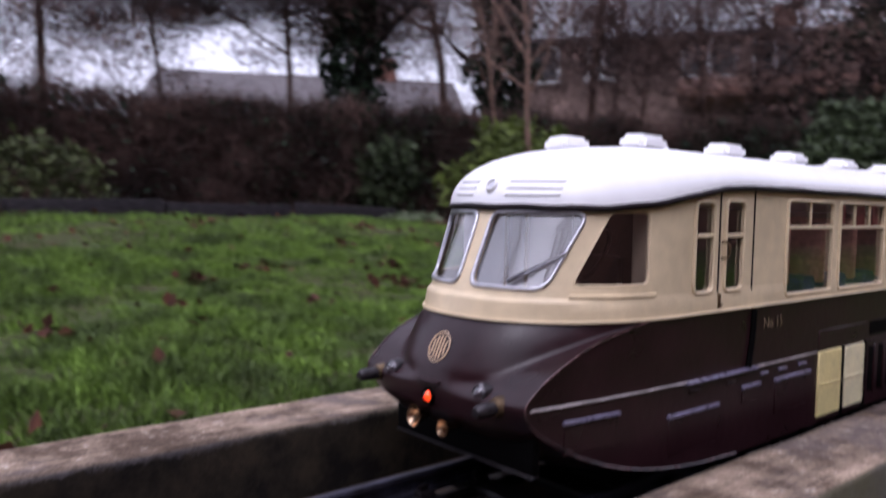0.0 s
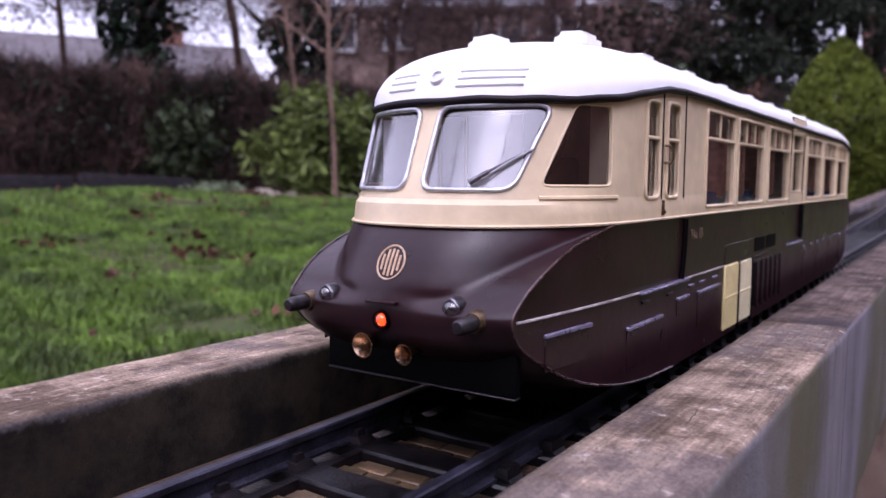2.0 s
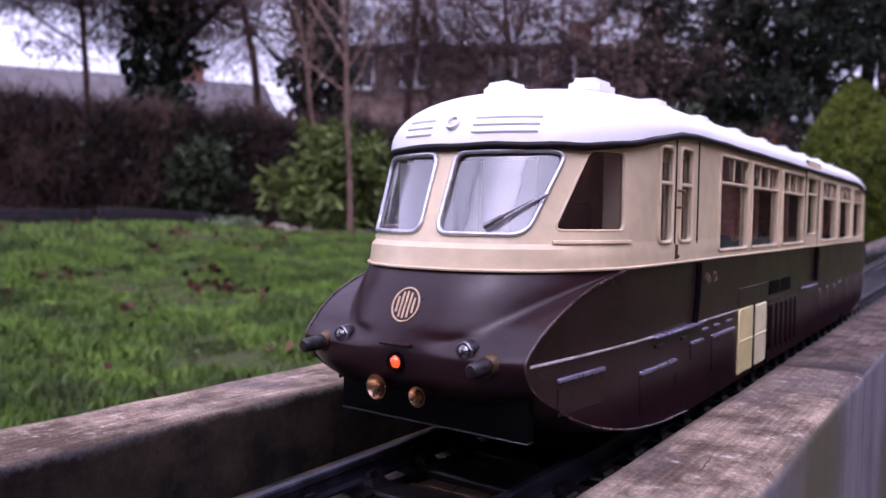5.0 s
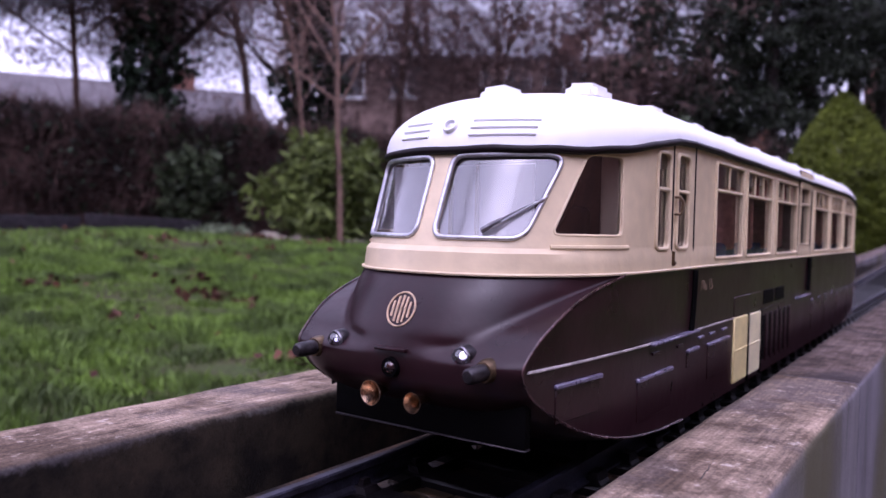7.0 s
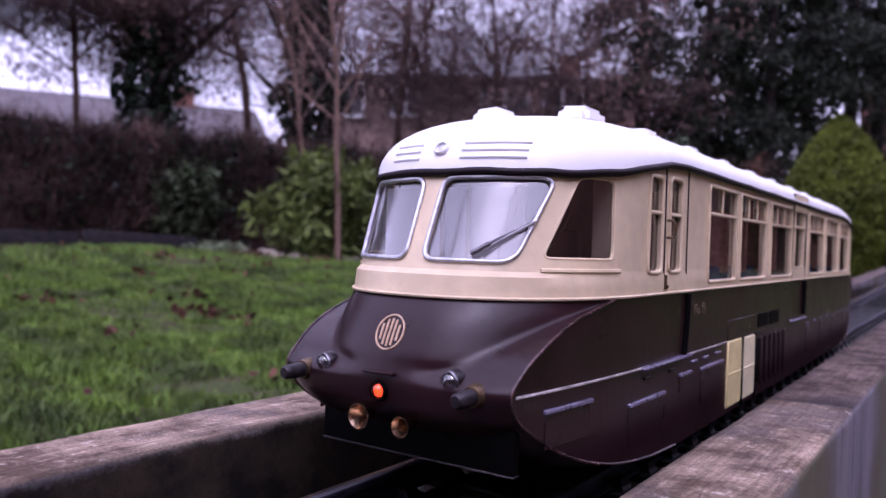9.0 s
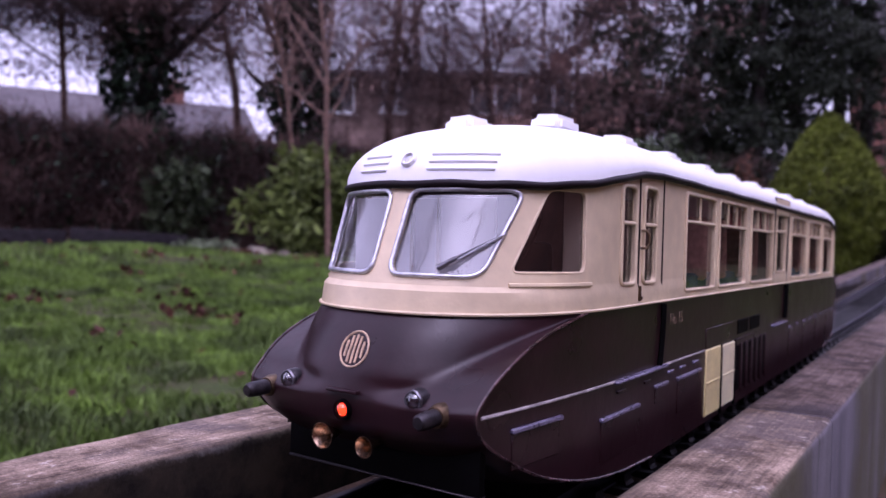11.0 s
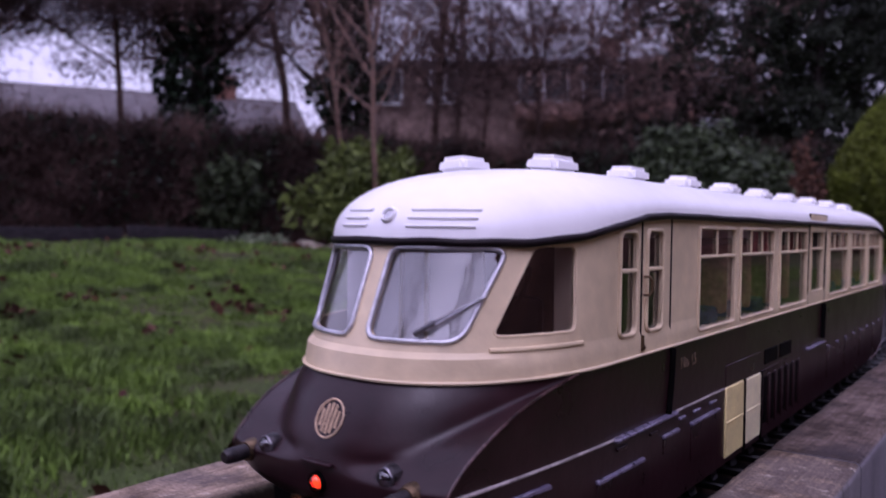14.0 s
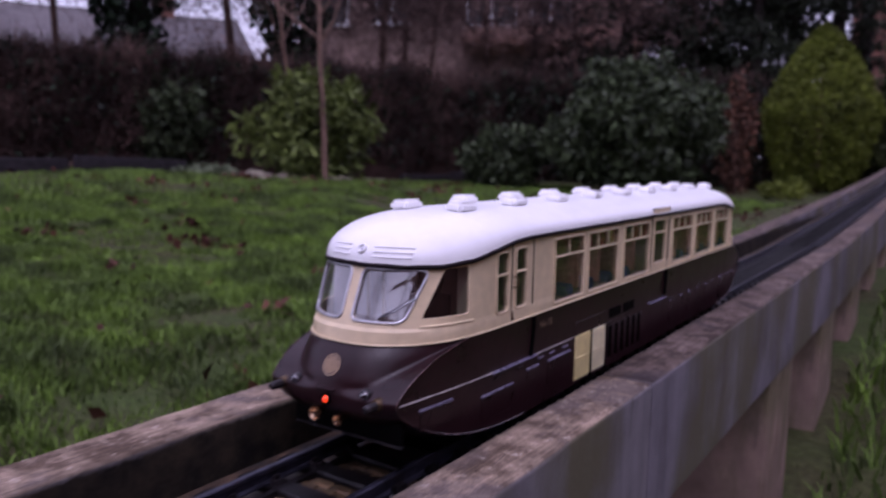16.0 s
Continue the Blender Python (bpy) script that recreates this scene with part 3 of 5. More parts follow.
for sx in (-1, 1):
    part("bearer", sweep("bearer", [(sx * 0.0262 + x, z) for x, z in ((-0.0022, -0.0170), (0.0022, -0.0170), (0.0022, -0.0118), (-0.0022, -0.0118))], -0.9, 1.8, SLEEPER, 0.1), track)
BED = mat("wet_wooden_bed_blocks", (0.115, 0.066, 0.030), 0.45, vary=0.35, scale=90, fine=700, bump=0.4, second=(0.030, 0.023, 0.012), obj_random=0.5, spec=0.4)
block_me = box("bed_block", (-0.0079, -0.0044, -0.0025), (0.0079, 0.0044, 0.0016), BED, 0.0006, 1)
for i in range(18):
    for row in (0, 1):
        for k in range(3):
            y = -0.80 + 0.037 * i + 0.0141 + 0.0091 * row + 0.222
            part("bed_block", block_me, track, m=pose(-0.0165 + 0.0165 * k + (0.004 if row else -0.003), y, FLOOR_Z + 0.006, 0.8 * math.sin(5 * i + k), 0.9 * math.sin(3 * i + 2 * k), 1.5 * math.sin(7 * i + 3 * k)))
tagged(part("sleeper_run", far_sleepers(), track), kind="stuff")

# ---------------------------------------------------------------- railcar: shape of the body
MID, HALF = 0.460, 0.0605
BELT, EAVES, CROWN, SKIRT = 0.0840, 0.1470, 0.1662, 0.0085
YE, POW = 0.135, 2.4


def nose_y(z):
    """How far the cab front leans back with height, on the middle line."""
    if z < 0.0945:
        return 0.0405 + (z - BELT) * 0.22
    return 0.0450 + (z - 0.0955) * 0.43


def front_y(x, z, inset=0.0):
    a, yc = HALF - inset, nose_y(z) + inset
    s = max(1 - min(abs(x) / a, 1) ** POW, 0) ** (1 / POW)
    return YE - (YE - yc) * s


def side_x(y, z, inset=0.0):
    a, yc = HALF - inset, nose_y(z) + inset
    y = min(y, 2 * MID - y)
    if y >= YE:
        return a
    s = min((YE - y) / (YE - yc), 1)
    return a * max(1 - s ** POW, 0) ** (1 / POW)


def gutter_z(y):
    y = min(y, 2 * MID - y)
    return 0.1345 + (EAVES - 0.1345) * smoothstep(0.072, 0.185, y)


def ring(a, yc, ye, n=28, power=POW, nside=26):
    """A closed plan outline, symmetric fore and aft: list of (x, y)."""
    arc = []
    for i in range(n + 1):
        w = math.pi * i / n - math.pi / 2
        s, c = math.sin(w), math.cos(w)
        arc.append((a * math.copysign(abs(s) ** (2 / power), s), ye - (ye - yc) * abs(c) ** (2 / power)))
    side = [(a, ye + (2 * MID - 2 * ye) * i / nside) for i in range(1, nside)]
    front = arc + side
    back = [(-x, 2 * MID - y) for x, y in front]
    return front + back


def loft(rows, closed_rows=True):
    n = len(rows[0])
    faces = []
    for j in range(len(rows) - 1):
        for i in range(n):
            k = (i + 1) % n
            faces.append((j * n + i, j * n + k, (j + 1) * n + k, (j + 1) * n + i))
    if closed_rows:
        j = len(rows) - 1
        for i in range(n):
            k = (i + 1) % n
            faces.append((j * n + i, j * n + k, k, i))
    return [v for r in rows for v in r], faces


def cab_shell():
    t = 0.0016
    levels = [BELT, 0.088, 0.0925, 0.0945, 0.0956, 0.102, 0.108, 0.115, 0.122, 0.128, 1.0]
    rows = []
    for z in levels:
        rows.append([(x, y, min(z, gutter_z(y))) if z < 1 else (x, y, gutter_z(y)) for x, y in ring(HALF + (0.0006 if z < 0.094 else 0), nose_y(min(z, 0.1345)) - (0.0006 if z < 0.094 else 0), YE)])
    for z in reversed(levels):
        rows.append([(x, y, min(z, gutter_z(y) - 0.0)) for x, y in ring(HALF - t, nose_y(min(z, 0.1345)) + t, YE)])
    return loft(rows)


def cutter(poly, axis, lo, hi):
    """A prism to cut an opening: poly in (x, z) drawn along y, or (y, z) along x."""
    k = len(poly)
    if axis == "y":
        verts = [(u, d, v) for d in (lo, hi) for u, v in poly]
    else:
        verts = [(d, u, v) for d in (lo, hi) for u, v in poly]
    faces = [tuple(range(k))[::-1], tuple(k + i for i in range(k))] + [(i, (i + 1) % k, k + (i + 1) % k, k + i) for i in range(k)]
    return verts, faces


def rect(y0, y1, z0, z1, r=0.0025):
    return rounded([(y0, z0), (y1, z0), (y1, z1), (y0, z1)], r)


SCREEN = rounded([(0.0038, 0.0985), (0.0368, 0.0985), (0.0440, 0.1308), (0.0038, 0.1305)], 0.0050)
SCREEN_L = rounded([(-0.0055, 0.0985), (-0.0065, 0.1305), (-0.0425, 0.1300), (-0.0430, 0.0985)], 0.0050)
CABWIN = rounded([(0.0680, 0.1000), (0.1040, 0.1000), (0.1050, 0.1322), (0.0868, 0.1322)], 0.0034)
DOORWINS = [rect(0.1365, 0.1530, 0.0945, 0.1375, 0.004), rect(0.1640, 0.1815, 0.0945, 0.1385, 0.004)]
WINS = [(0.229, 0.287), (0.297, 0.366), (0.382, 0.455), (0.533, 0.608), (0.624, 0.698), (0.713, 0.778)]
SIDEWINS = [rect(a, b, 0.0885, 0.1400, 0.003) for a, b in WINS]
MIDDOOR = rect(0.470, 0.508, 0.0945, 0.1430, 0.0025)
REARWIN = rect(0.800, 0.842, 0.0945, 0.1385, 0.003)


def body_with_openings():
    verts, faces = cab_shell()
    base = mesh("saloon_wall", verts, faces, CREAM)
    bm = bmesh.new()
    bm.from_mesh(base)
    bmesh.ops.recalc_face_normals(bm, faces=bm.faces)
    bm.to_mesh(base)
    bm.free()
    a = new("saloon_wall", base)
    tools = []
    for screens in (True, False):
        tool_v, tool_f = [], []

        def add(vf):
            o = len(tool_v)
            tool_v.extend(vf[0])
            tool_f.extend([tuple(i + o for i in f) for f in vf[1]])
        for s in (1, -1):
            if screens:
                add(cutter(SCREEN if s > 0 else SCREEN_L, "y", 0.02, 0.100))
                add(cutter(SCREEN if s > 0 else SCREEN_L, "y", 2 * MID - 0.100, 2 * MID - 0.02))
                continue
            add(cutter(CABWIN, "x", s * 0.041, s * 0.075))
            for poly in [*DOORWINS, *SIDEWINS, MIDDOOR, REARWIN]:
                add(cutter(poly, "x", s * 0.046, s * 0.075))
        tool = mesh("cut", tool_v, tool_f, CREAM)
        bm = bmesh.new()
        bm.from_mesh(tool)
        bmesh.ops.recalc_face_normals(bm, faces=bm.faces)
        bm.to_mesh(tool)
        bm.free()
        b = new("cut", tool)
        tools.append(b)
        mod = a.modifiers.new("openings", "BOOLEAN")
        mod.operation, mod.object, mod.solver = "DIFFERENCE", b, "EXACT"
    dg = bpy.context.evaluated_depsgraph_get()
    dg.update()
    me = bpy.data.meshes.new_from_object(a.evaluated_get(dg))
    for o in (a, *tools):
        bpy.data.objects.remove(o)
    me.materials.clear()
    me.materials.append(CREAM)
    me.polygons.foreach_set("use_smooth", [True] * len(me.polygons))
    me.set_sharp_from_angle(angle=radians(28))
    return me


railcar = thing("model_railcar", "streamlined model diesel railcar, chocolate and cream with a white roof", "model train")
saloon = part("saloon_wall", body_with_openings(), railcar, "cream painted upper body with window openings")

# roof


def roof_mesh():
    rows = []
    for i in range(15):
        w = (math.pi / 2) * i / 14
        s, h = max(math.cos(w), 0.0) ** 0.72, math.sin(w) ** 0.95
        s = max(s, 0.004)
        yc, ye = 0.0590, YE
        back = 0.172
        pts = []
        for x, y in ring(HALF + 0.0018, yc, ye, 28, POW):
            zg = gutter_z(y) - 0.0005
            m = min(y, 2 * MID - y)
            yy = m if m >= back else back - (back - m) * s
            pts.append((x * s, yy if y <= MID else 2 * MID - yy, zg + (CROWN - zg) * h))
        rows.append(pts)
    inner = [[(x * 0.97, MID + (y - MID) * 0.995, z - 0.0012) for x, y, z in rows[0]]]
    v, f = loft(inner + rows, False)
    bm = bmesh.new()
    vs = [bm.verts.new(p) for p in v]
    for q in f:
        try:
            bm.faces.new([vs[i] for i in q])
        except ValueError:
            pass
    n = len(rows[0])
    bm.faces.new([vs[len(v) - n + i] for i in range(n)])
    bm.faces.new([vs[i] for i in range(n)][::-1])
    return bm_mesh("roof", bm, ROOFW, 50)


roof = part("roof", roof_mesh(), railcar, "smooth glossy white domed roof")

# dark line under the roof edge
rim = [(x, y, gutter_z(y) - 0.0013 + 0.0002 * math.sin(190 * x + 170 * y)) for x, y in ring(HALF + 0.0013, 0.0596, YE, 60)]
part("gutter", tube("gutter", rim, 0.0017, GUTTER, True, 8), railcar, "thin dark brown gutter line")
belt = [(x, y, BELT + 0.0004) for x, y in ring(HALF + 0.0008, nose_y(BELT) - 0.0010, YE, 40)]
part("waist_beading", tube("waist_beading", belt, 0.0007, CREAM, True, 6), railcar)


def roof_z(x, y):
    """Height of the roof over a point of the plan."""
    y = min(y, 2 * MID - y)
    lo, hi = 0.0, math.pi / 2
    for _ in range(24):
        w = (lo + hi) / 2
        s = max(math.cos(w), 1e-4) ** 0.72
        xs = abs(x) / s / (HALF + 0.0018)
        m = y if y >= 0.172 else 0.172 - (0.172 - y) / s
        s_in = max(1 - min(xs, 1) ** POW, 0) ** (1 / POW)
        lim = YE - (YE - 0.059) * s_in
        inside = xs <= 1 and m >= lim
        lo, hi = (w, hi) if inside else (lo, w)
    h = math.sin(lo) ** 0.95
    zg = gutter_z(max(0.172 - (0.172 - y) / max(math.cos(lo), 1e-4) ** 0.72, 0.059) if y < 0.172 else y)
    return zg + (CROWN - zg) * h


# lower body


SLICES = [  # height, then how far the front lies back at six stations from the middle to the side edge; half width there
    (0.0840, (0.0405, 0.0413, 0.0450, 0.0540, 0.0730, 0.1050), 0.0596),
    (0.0770, (0.0352, 0.0363, 0.0412, 0.0530, 0.0745, 0.0720), 0.0572),
    (0.0690, (0.0310, 0.0321, 0.0385, 0.0525, 0.0540, 0.0505), 0.0558),
    (0.0610, (0.0278, 0.0289, 0.0352, 0.0382, 0.0385, 0.0380), 0.0540),
    (0.0530, (0.0262, 0.0262, 0.0265, 0.0270, 0.0286, 0.0310), 0.0530),
    (0.0450, (0.0272, 0.0272, 0.0276, 0.0288, 0.0318, 0.0360), 0.0526),
    (0.0360, (0.0370, 0.0370, 0.0374, 0.0390, 0.0435, 0.0490), 0.0542),
    (0.0250, (0.0560, 0.0560, 0.0562, 0.0580, 0.0640, 0.0720), 0.0566),
    (0.0160, (0.0800, 0.0800, 0.0810, 0.0840, 0.0930, 0.1050), 0.0592),
    (0.0105, (0.1100, 0.1100, 0.1120, 0.1180, 0.1320, 0.1480), 0.0603),
    (0.0085, (0.1500, 0.1500, 0.1520, 0.1580, 0.1730, 0.1900), 0.0605),
]
STATIONS = (0.0, 0.20, 0.42, 0.64, 0.85, 1.0)


def spline(xs, ys, v):
    """A smooth curve through points (cubic Hermite, finite differences)."""
    i = max(j for j in range(len(xs) - 1) if j == 0 or xs[j] <= v)

    def slope(j):
        if j == 0 or j == len(xs) - 1:
            k = 0 if j == 0 else j - 1
            return (ys[k + 1] - ys[k]) / (xs[k + 1] - xs[k])
        a, b = (ys[j] - ys[j - 1]) / (xs[j] - xs[j - 1]), (ys[j + 1] - ys[j]) / (xs[j + 1] - xs[j])
        return 0 if a * b <= 0 else 2 * a * b / (a + b)
    h = xs[i + 1] - xs[i]
    s = min(max((v - xs[i]) / h, 0), 1)
    return ((2 * s ** 3 - 3 * s * s + 1) * ys[i] + (s ** 3 - 2 * s * s + s) * h * slope(i)
            + (3 * s * s - 2 * s ** 3) * ys[i + 1] + (s ** 3 - s * s) * h * slope(i + 1))


ZS = [-r[0] for r in SLICES]


def low_edge(z):
    """Where the flat side begins at a height: half width and y."""
    return spline(ZS, [r[2] for r in SLICES], -z), spline(ZS, [r[1][5] for r in SLICES], -z)


def low_front(x, z):
    """The nose: a narrow rounded bonnet standing between two swept fenders, which meet it in a soft crease."""
    half, yb = low_edge(z)
    f = min(abs(x) / half, 1)
    vals = [spline(ZS, [r[1][k] for r in SLICES], -z) for k in range(6)]
    plain = spline(STATIONS, vals, f)
    if z <= 0.053:
        return plain
    yc = vals[0]
    fender = yb - 0.0030 * (1 - f * f) * smoothstep(0.084, 0.060, z)
    bonnet = front_y(min(abs(x), HALF), BELT) - (nose_y(BELT) - yc)
    k = 0.0034
    h = max(k - abs(bonnet - fender), 0) / k
    joined = min(bonnet, fender) - h * h * k * 0.25
    w = smoothstep(0.0535, 0.0620, z)
    return plain * (1 - w) + joined * w


def low_side(y, z):
    half, yb = low_edge(z)
    y = min(y, 2 * MID - y)
    s = min(max((y - yb) / max(0.15 - yb, 0.01), 0), 1)
    return half + (HALF - half) * (1 - (1 - s) ** 2)


def skirt_mesh():
    levels = [0.084 - 0.0755 * i / 84 for i in range(85)]
    rows = []
    for z in levels:
        half, yb = low_edge(z)
        front = []
        for i in range(121):
            u = -1 + 2 * i / 120
            front.append((u * half, low_front(u * half, z), z))
        side = []
        for i in range(1, 24):
            y = yb + (2 * MID - 2 * yb) * (0.5 - 0.5 * math.cos(math.pi * i / 24))
            side.append((low_side(y, z), y, z))
        loop = front + side
        rows.append(loop + [(-x, 2 * MID - y, q) for x, y, q in loop])
    v, f = loft(rows, False)
    n = len(rows[0])
    f.append(tuple(range(n))[::-1])
    f.append(tuple(len(v) - n + i for i in range(n)))
    bm = bmesh.new()
    vs = [bm.verts.new(p) for p in v]
    for q in f:
        bm.faces.new([vs[i] for i in q])
    return bm_mesh("lower_body", bm, BROWN, 52)


skirt = part("lower_body", skirt_mesh(), railcar, "glossy chocolate brown lower body with swept fenders")

for sx in (-1, 1):
    for fore in (0, 1):
        pts = []
        for i in range(46):
            z = 0.0838 - 0.0750 * i / 45
            half, yb = low_edge(z)
            pts.append((sx * (half + 0.0002), yb if not fore else 2 * MID - yb, z))
        part("fender_beading", tube("fender_beading", pts, 0.0006, EDGEBROWN, False, 6), railcar)
    y0, y1 = 0.034, 0.274
    pts = [(sx * (low_side(y0 + (y1 - y0) * i / 30, 0.0515) + 0.0003), y0 + (y1 - y0) * i / 30, 0.0525 - 0.001 * i / 30) for i in range(31)]
    part("fender_moulding", tube("fender_moulding", pts, 0.0006, PALELINE, False, 6), railcar, "thin half-round moulding with its highlight painted pale")

# ---------------------------------------------------------------- railcar: glazing and window frames


def on_front(u, v, off=0.0):
    return (u, front_y(u, v) - off, v)


def on_side(sign):
    return lambda u, v, off=0.0: (sign * (side_x(u, v) + off), u, v)


def grow(poly, d):
    """Moves a rounded polygon's outline outwards."""
    cx, cy = sum(p[0] for p in poly) / len(poly), sum(p[1] for p in poly) / len(poly)
    w, h = max(p[0] for p in poly) - cx, max(p[1] for p in poly) - cy
    return [(cx + (u - cx) * (1 + d / w), cy + (v - cy) * (1 + d / h)) for u, v in poly]


def pane_mesh(poly, put, off, material):
    poly = resample(poly, 0.003)
    cx, cy = sum(p[0] for p in poly) / len(poly), sum(p[1] for p in poly) / len(poly)
    k = len(poly)
    verts, faces = [], []
    for s in (1.0, 0.66, 0.33, 0.02):
        verts += [put(cx + (u - cx) * s, cy + (v - cy) * s, off) for u, v in poly]
    for j in range(3):
        faces += [(j * k + i, j * k + (i + 1) % k, (j + 1) * k + (i + 1) % k, (j + 1) * k + i) for i in range(k)]
    faces.append(tuple(3 * k + i for i in range(k)))
    return mesh("pane", verts, faces, material, 60)


def window(name, poly, put, r, frame_m, glass, off=0.0003, inset=-0.0012, bar=None, up=None):
    """A framed window laid on the body: a rounded rim, its pane, and the bars of the top light."""
    out = resample(grow(poly, r * 0.35), 0.002)
    w = part(name, tube(name, [put(u, v, off) for u, v in out], r, frame_m, True, 8, 0.9), railcar)
    p = part("pane", pane_mesh(grow(poly, 0.0008), put, inset, glass), w)
    p.visible_shadow = False
    if bar:
        y0, y1 = min(p[0] for p in poly), max(p[0] for p in poly)
        part("transom", tube("transom", [put(y0 + (y1 - y0) * i / 6, bar, 0.0) for i in range(7)], 0.0010, frame_m, False, 6), w)
        for f in up or ():
            y = y0 + (y1 - y0) * f
            part("mullion", tube("mullion", [put(y, bar + (0.1395 - bar) * i / 3, -0.0004) for i in range(4)], 0.0008, frame_m, False, 6), w)
    return w


for s in (1, -1):
    for fore in (0, 1):
        poly = SCREEN if s > 0 else SCREEN_L
        put = on_front if not fore else (lambda u, v, off=0.0: (u, 2 * MID - front_y(u, v) + off, v))
        window("windscreen", poly, put, 0.0011, SILVER, GLASS)
    window("cab_side_window", CABWIN, on_side(s), 0.0006, CREAM, SIDEGLASS, off=-0.0004, inset=-0.0014)
    for poly in DOORWINS:
        window("door_window", poly, on_side(s), 0.0011, CREAM, SIDEGLASS, bar=0.1215)
    for poly in SIDEWINS:
        window("saloon_window", poly, on_side(s), 0.0011, CREAM, SIDEGLASS, bar=0.1255, up=(0.33, 0.66) if poly is not SIDEWINS[0] else (0.5,))
    window("luggage_door_window", MIDDOOR, on_side(s), 0.0008, CREAM, SIDEGLASS, bar=0.1270, inset=-0.0013)
    window("cab_door_window", REARWIN, on_side(s), 0.0010, CREAM, SIDEGLASS, bar=0.1215)

# wiper on the driver's windscreen
wiper_pts = [on_front(0.0240 + 0.0170 * i / 8, 0.1012 + 0.0120 * i / 8, 0.0022) for i in range(9)]
wiper = part("wiper_blade", tube("wiper_blade", wiper_pts, 0.00065, STEEL, False, 6), railcar, "steel windscreen wiper")
part("wiper_arm", tube("wiper_arm", [on_front(0.0280 + 0.0145 * i / 6, 0.1022 + 0.0122 * i / 6, 0.0032) for i in range(7)], 0.00045, SILVER, False, 6), wiper)
part("wiper_head", tube("wiper_head", [on_front(0.0236, 0.1008, 0.0020), on_front(0.0300, 0.1050, 0.0034)], 0.0011, STEEL, False, 8), wiper)

# doors: proud leaves, dark gaps, handle
for s in (1, -1):
    put = on_side(s)
    for y in (0.1585, 0.1920):
        part("door_gap", tube("door_gap", [put(y, BELT + 0.001 + (gutter_z(y) - BELT - 0.003) * i / 8, 0.0001) for i in range(9)], 0.00055, GUTTER, False, 5), railcar)
    # wide black tubes below the belt stand in for shade in the door recess
    low = [(s * (low_side(0.1965, z) + 0.0002), 0.1955 - 0.004 * ((0.083 - z) / 0.03) ** 2, z) for z in [0.083 - 0.0305 * i / 8 for i in range(9)]]
    part("door_gap", tube("door_gap", low, 0.0022, BLACK, False, 6), railcar)
    low = [(s * (HALF + 0.0002), 0.5145 - 0.003 * ((0.083 - z) / 0.03) ** 2, z) for z in [0.083 - 0.028 * i / 8 for i in range(9)]]
    part("door_gap", tube("door_gap", low, 0.0030, BLACK, False, 6), railcar)
    h = part("door_handle", tube("door_handle", [put(0.1600, 0.1105, 0.0006), put(0.1615, 0.1105, 0.0026), put(0.1625, 0.1125, 0.0036), put(0.1625, 0.1165, 0.0036), put(0.1612, 0.1185, 0.0026), put(0.1600, 0.1185, 0.0006)], 0.0007, OLDBRASS, False, 8), railcar, "tarnished curved brass door handle")
    part("door_bolt", tube("door_bolt", [put(0.1590, 0.0862, 0.0010), put(0.1590, 0.0930, 0.0010)], 0.0009, OLDBRASS, False, 6), railcar)
    part("door_bolt", turned("door_bolt", [(0, 0.0011), (0.7, 0.0011), (1, 0.0006)], put(0.1598, 0.0875, 0), put(0.1598, 0.0875, 0.0022), OLDBRASS, 10), railcar)
    # luggage door in the middle, standing above the roof edge
    dv = box("luggage_door_head", (-0.0010, 0.4620, 0.1395), (0.0012, 0.5160, 0.1530), CREAM, 0.0007)
    part("luggage_door_head", dv, railcar, m=pose(s * (HALF + 0.0004), 0, 0))
    part("luggage_door_gap", tube("luggage_door_gap", [put(0.4615, BELT + 0.001, 0.0002), put(0.4615, 0.1530, 0.0010), put(0.5165, 0.1530, 0.0010), put(0.5165, BELT + 0.001, 0.0002)], 0.0006, GUTTER, False, 5), railcar)

# front lip above the waist: ledge under the cab side windows
for s in (1, -1):
    put = on_side(s)
    part("window_ledge", tube("window_ledge", [put(0.066 + 0.042 * i / 14, 0.0952, 0.0002) for i in range(15)], 0.0009, CREAM, False, 6), railcar)

# ---------------------------------------------------------------- railcar: nose fittings


def disc(name, c, n, r, depth, material, rim=0.0):
    c, n = Vector(c), Vector(n).normalized()
    return turned(name, [(0, r), (0.7, r), (1, r - min(rim, r * 0.5))] if rim else [(0, r), (1, r)], c, c + n * depth, material, 24)


def nose_normal(x, z):
    e = 0.001
    dx = (low_front(x + e, z) - low_front(x - e, z)) / (2 * e)
    dz = (low_front(x, z + e) - low_front(x, z - e)) / (2 * e)
    return Vector((dx, -1, dz)).normalized()


def emblem():
    """A round gilt transfer: a thin ring and plain upright bars."""
    c0, z0, r = 0.0, 0.0705, 0.0062

    def put(u, v):
        return Vector((c0 + u, low_front(c0 + u, z0 + v) - 0.00025, z0 + v))
    e = part("emblem", tube("emblem", [put(r * math.cos(6.2832 * k / 40), r * 1.0 * math.sin(6.2832 * k / 40)) for k in range(40)], 0.00042, GILT, True, 6), railcar, "round gilt emblem of a ring and bars")
    for u, h in ((-0.0038, 0.0028), (-0.0019, 0.0046), (0.0, 0.0050), (0.0019, 0.0046), (0.0038, 0.0028)):
        part("emblem_bar", tube("emblem_bar", [put(u, -h + 2 * h * k / 5) for k in range(6)], 0.00048, GILT, False, 6), e)


LAMPS = []


